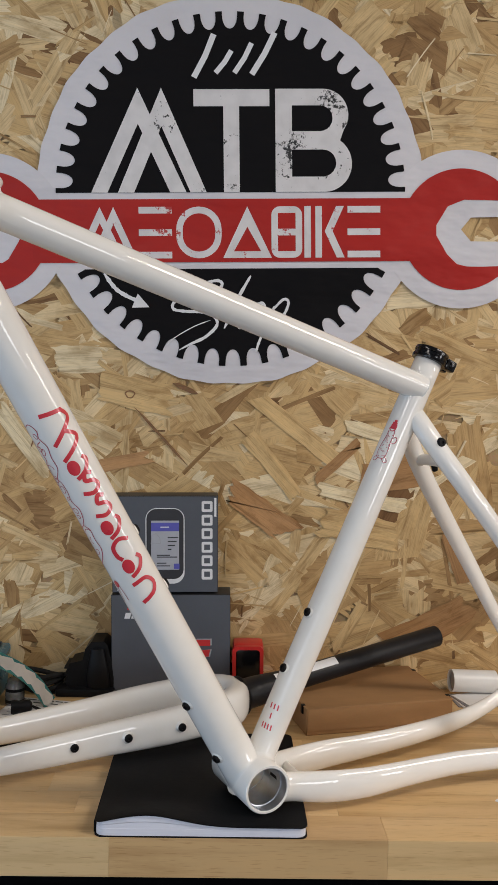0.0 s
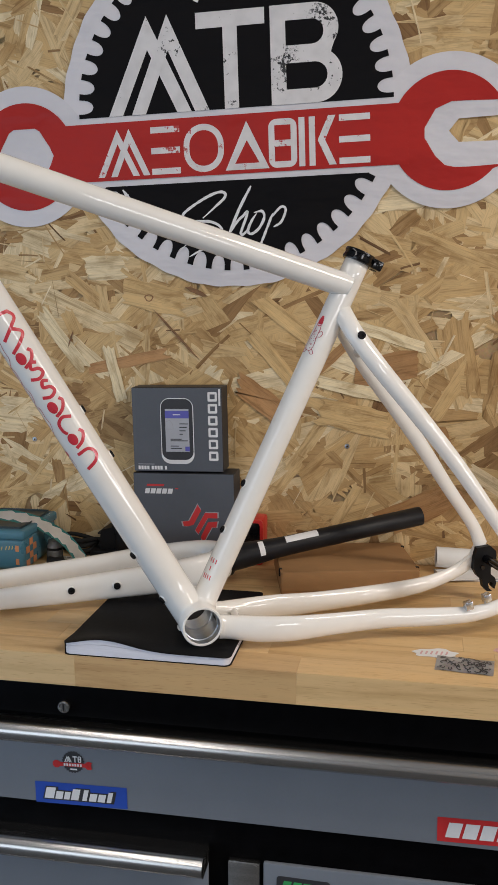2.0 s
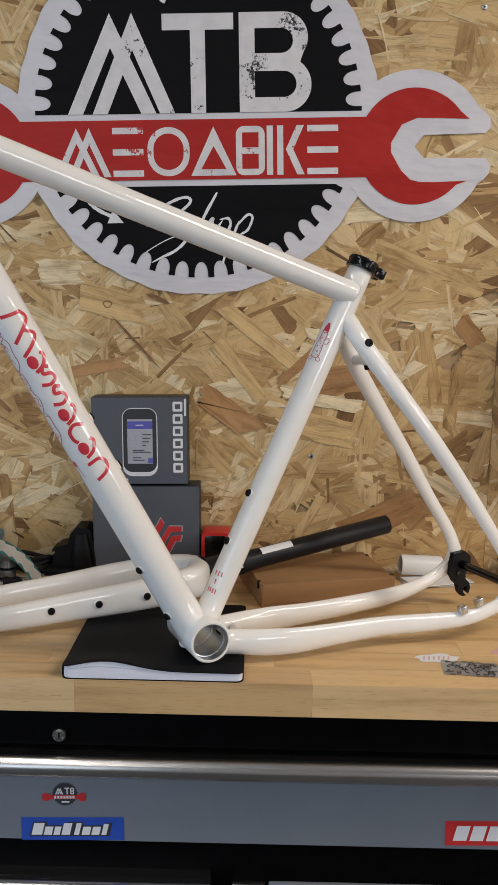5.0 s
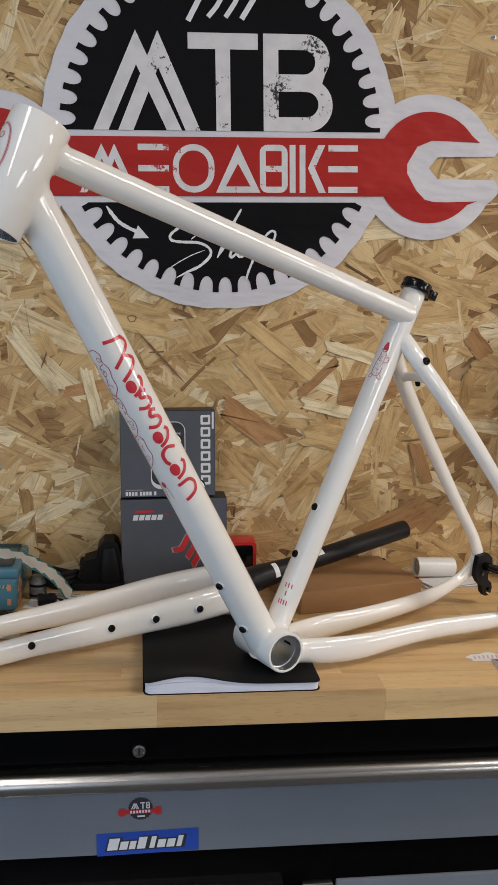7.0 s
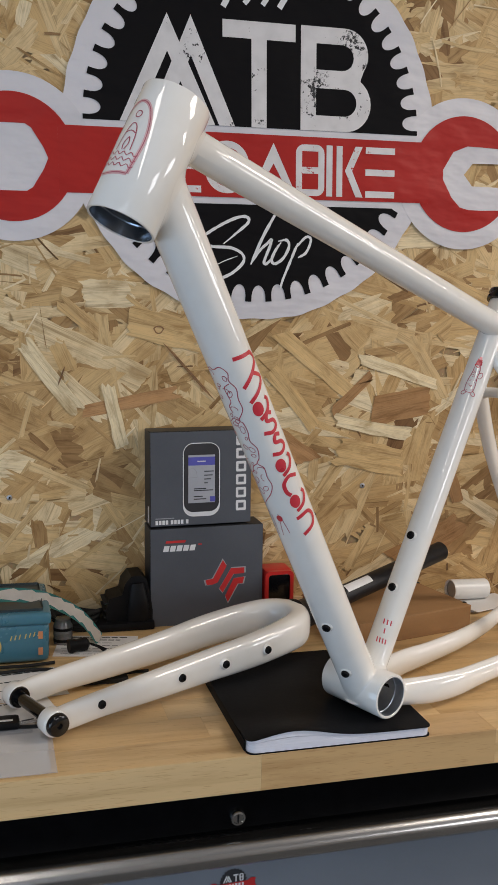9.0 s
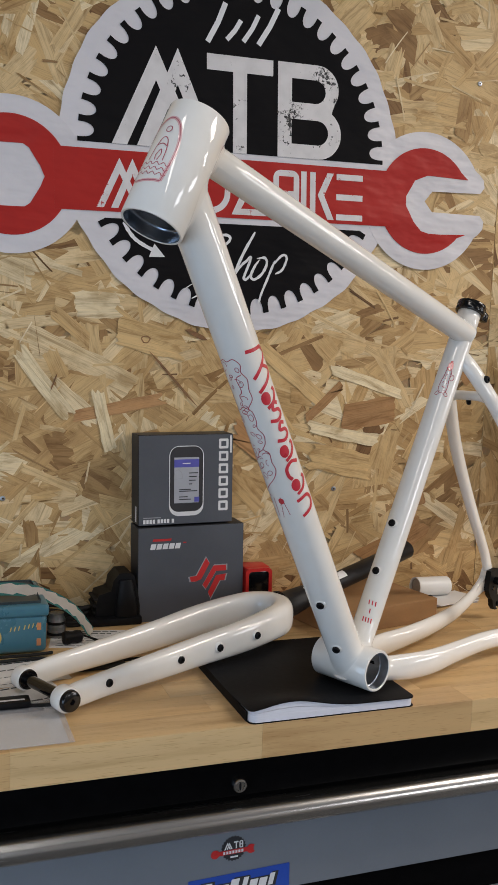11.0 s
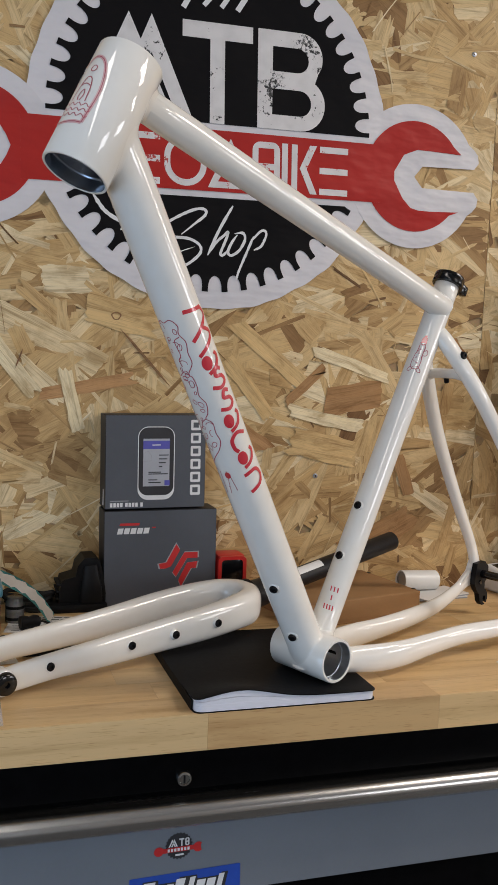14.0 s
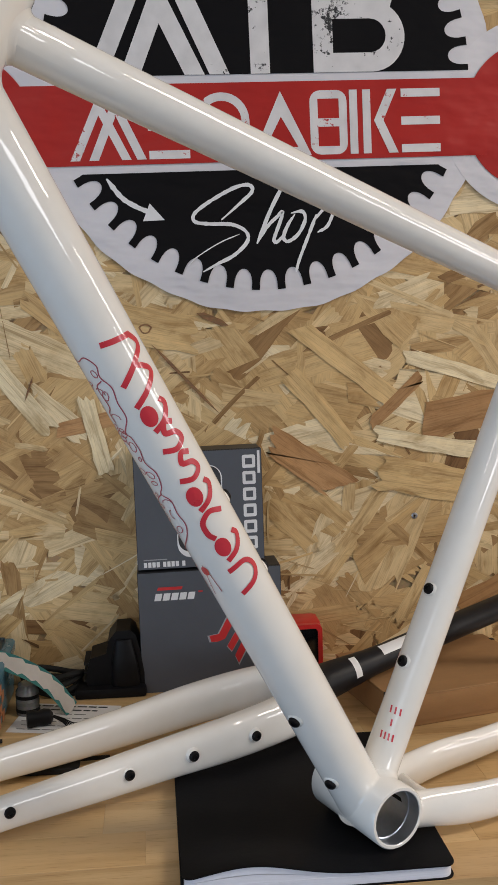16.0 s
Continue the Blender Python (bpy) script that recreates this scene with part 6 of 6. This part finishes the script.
part("printed_picture", box((0.496, -0.0765, 1.247), (0.518, -0.0750, 1.268)), GREY_INK, can)
bottle("spray_can", 0.580, -0.060, 1.2245, 0.0225, 0.132, 0.018, (BLACK_GLOSS, RED_PLASTIC), "black spray can with a red cap", "spray can")
tp = thing("tape_reel", (0.530, -0.02, 1.355), "black reel with a bright red hexagonal ring hung on the wall", "reel")
part("reel", lathe((0.517, -0.002, 1.401), (0.517, -0.058, 1.401), [(0, 0.042), (0.003, 0.046), (0.052, 0.046), (0.056, 0.042), (0.056, 0.0145), (0.045, 0.0140), (0.045, 0.0)], 56), RUBBER, tp)
part("red_ring", flat([ring(0, 0, 0.030, 48), [(0.0145 * math.cos(radians(60 * i + 30)), 0.0145 * math.sin(radians(60 * i + 30))) for i in range(6)]], 0.003, upright(0.517, -0.0598, 1.401)), ORANGE_RED, tp, "bright red ring with a hexagonal hole")
part("reel", lathe((0.590, -0.002, 1.470), (0.590, -0.050, 1.470), [(0, 0.046), (0.004, 0.050), (0.046, 0.050), (0.048, 0.046), (0.048, 0.014), (0.04, 0.0)], 48), RUBBER, tp)

mt = thing("digital_scale", (0.475, -0.055, TOP), "white bench scale with a black tilted display", "scale")
mm = Matrix.Translation((0.478, -0.060, TOP)) @ Matrix.Rotation(radians(15), 4, "Z")
bm = box((-0.043, -0.050, 0.0), (0.043, 0.050, 0.024), 0.008, None, 3)
for v in bm.verts:
    if v.co.z > 0.012:
        v.co.z += 0.020 * (v.co.y + 0.05) / 0.1
bmesh.ops.transform(bm, matrix=mm, verts=bm.verts)
part("housing", bm, WHITE_PLASTIC, mt)
part("display", box((-0.033, -0.026, -0.0006), (0.033, 0.042, 0.0008), 0.0, mm @ Matrix.Translation((0, 0, 0.0335)) @ Matrix.Rotation(radians(11.2), 4, "X")), BLACK_GLOSS, mt, "black display")
ch = thing("charger", (0.55, -0.03, TOP + 0.03), "black battery charger with a red indicator fixed to the wall", "charger")
part("housing", box((0.480, -0.048, 0.948), (0.640, -0.002, 1.008), 0.011, None, 3), BLACK_SATIN, ch)
part("indicator", box((0.525, -0.0500, 0.964), (0.545, -0.0475, 0.987), 0.001), LED_RED, ch, "glowing red indicator")
for x, z in ((0.494, 0.994), (0.494, 0.962), (0.628, 0.994)):
    part("screw_head", lathe((x, -0.0475, z), (x, -0.0495, z), [(0, 0.0035), (0.0015, 0.0033), (0.002, 0.0)], 16), STEEL, ch)
part("slot_panel", box((0.514, -0.0492, 0.956), (0.606, -0.0475, 0.998), 0.001), BLACK_GLOSS, ch)
solid("white_cable", cable([(0.545, -0.05, 0.935), (0.535, -0.075, 0.912), (0.548, -0.095, 0.9035), (0.600, -0.100, 0.903), (0.70, -0.08, 0.903)], 0.0022), WHITE_PLASTIC, "thin white cable lying on the worktop", "cable", group="cables on the bench")

# a dark tool hanging at the top, at the left of the banner
hk = thing("hanging_tool", (-0.462, -0.012, 1.805), "black tool hanging from a wall hook", "tool")
part("tool_grip", sweep([(-0.462, -0.014, 1.808, 0.008, 0.007), (-0.463, -0.014, 1.85, 0.010, 0.008), (-0.460, -0.014, 1.90, 0.009, 0.007), (-0.462, -0.012, 1.96, 0.006, 0.005)], (1, 0, 0), 20), RUBBER, hk)
part("hook", cable([(-0.462, -0.002, 1.965), (-0.462, -0.02, 1.965), (-0.462, -0.024, 1.975)], 0.002), STEEL, hk)

# ceiling battens
for x, y, half in ((6.0, -1.50, 2.55), (6.0, -1.70, 2.55)):
    lamp = thing("ceiling_light", (x, y, 2.45), "long white LED batten on the ceiling", "ceiling light", "battens on the ceiling")
    part("housing", box((x - half, y - 0.04, 2.452), (x + half, y + 0.04, 2.5), 0.006), WHITE_PLASTIC, lamp)

for x, y, hx, hy in ((-0.62, -1.85, 0.08, 1.22), (1.75, -1.10, 0.72, 0.16)):
    lamp = thing("ceiling_light", (x, y, 2.45), "flat white LED panel on the ceiling", "ceiling light", "panels on the ceiling")
    part("housing", box((x - hx, y - hy, 2.452), (x + hx, y + hy, 2.5), 0.006), WHITE_PLASTIC, lamp)

# ---- worktop staves, last ----
rng = random.Random(4)
for r in range(ROWS):
    shift = 0.105 if r == 0 else rng.uniform(0, LENGTH)
    for k in range(-5, 5):
        x = shift + LENGTH * (k + 0.5)
        lo, hi = max(x - LENGTH / 2, -0.97), min(x + LENGTH / 2, 1.07)
        if hi - lo < 0.02:
            continue
        me = stave_mesh
        if hi - lo < LENGTH - 0.001:
            me = finish(box((lo - x + gap, gap - WIDE / 2, 0), (hi - x - gap, WIDE / 2 - gap, 0.039), 0.0002, None, 1), 0)
            me.materials.append(STAVE)
        s = new("stave", me)
        s.parent = worktop
        s.location = Vector((x, FRONT + WIDE * (r + 0.5), TOP - 0.039)) - BASE["worktop"]
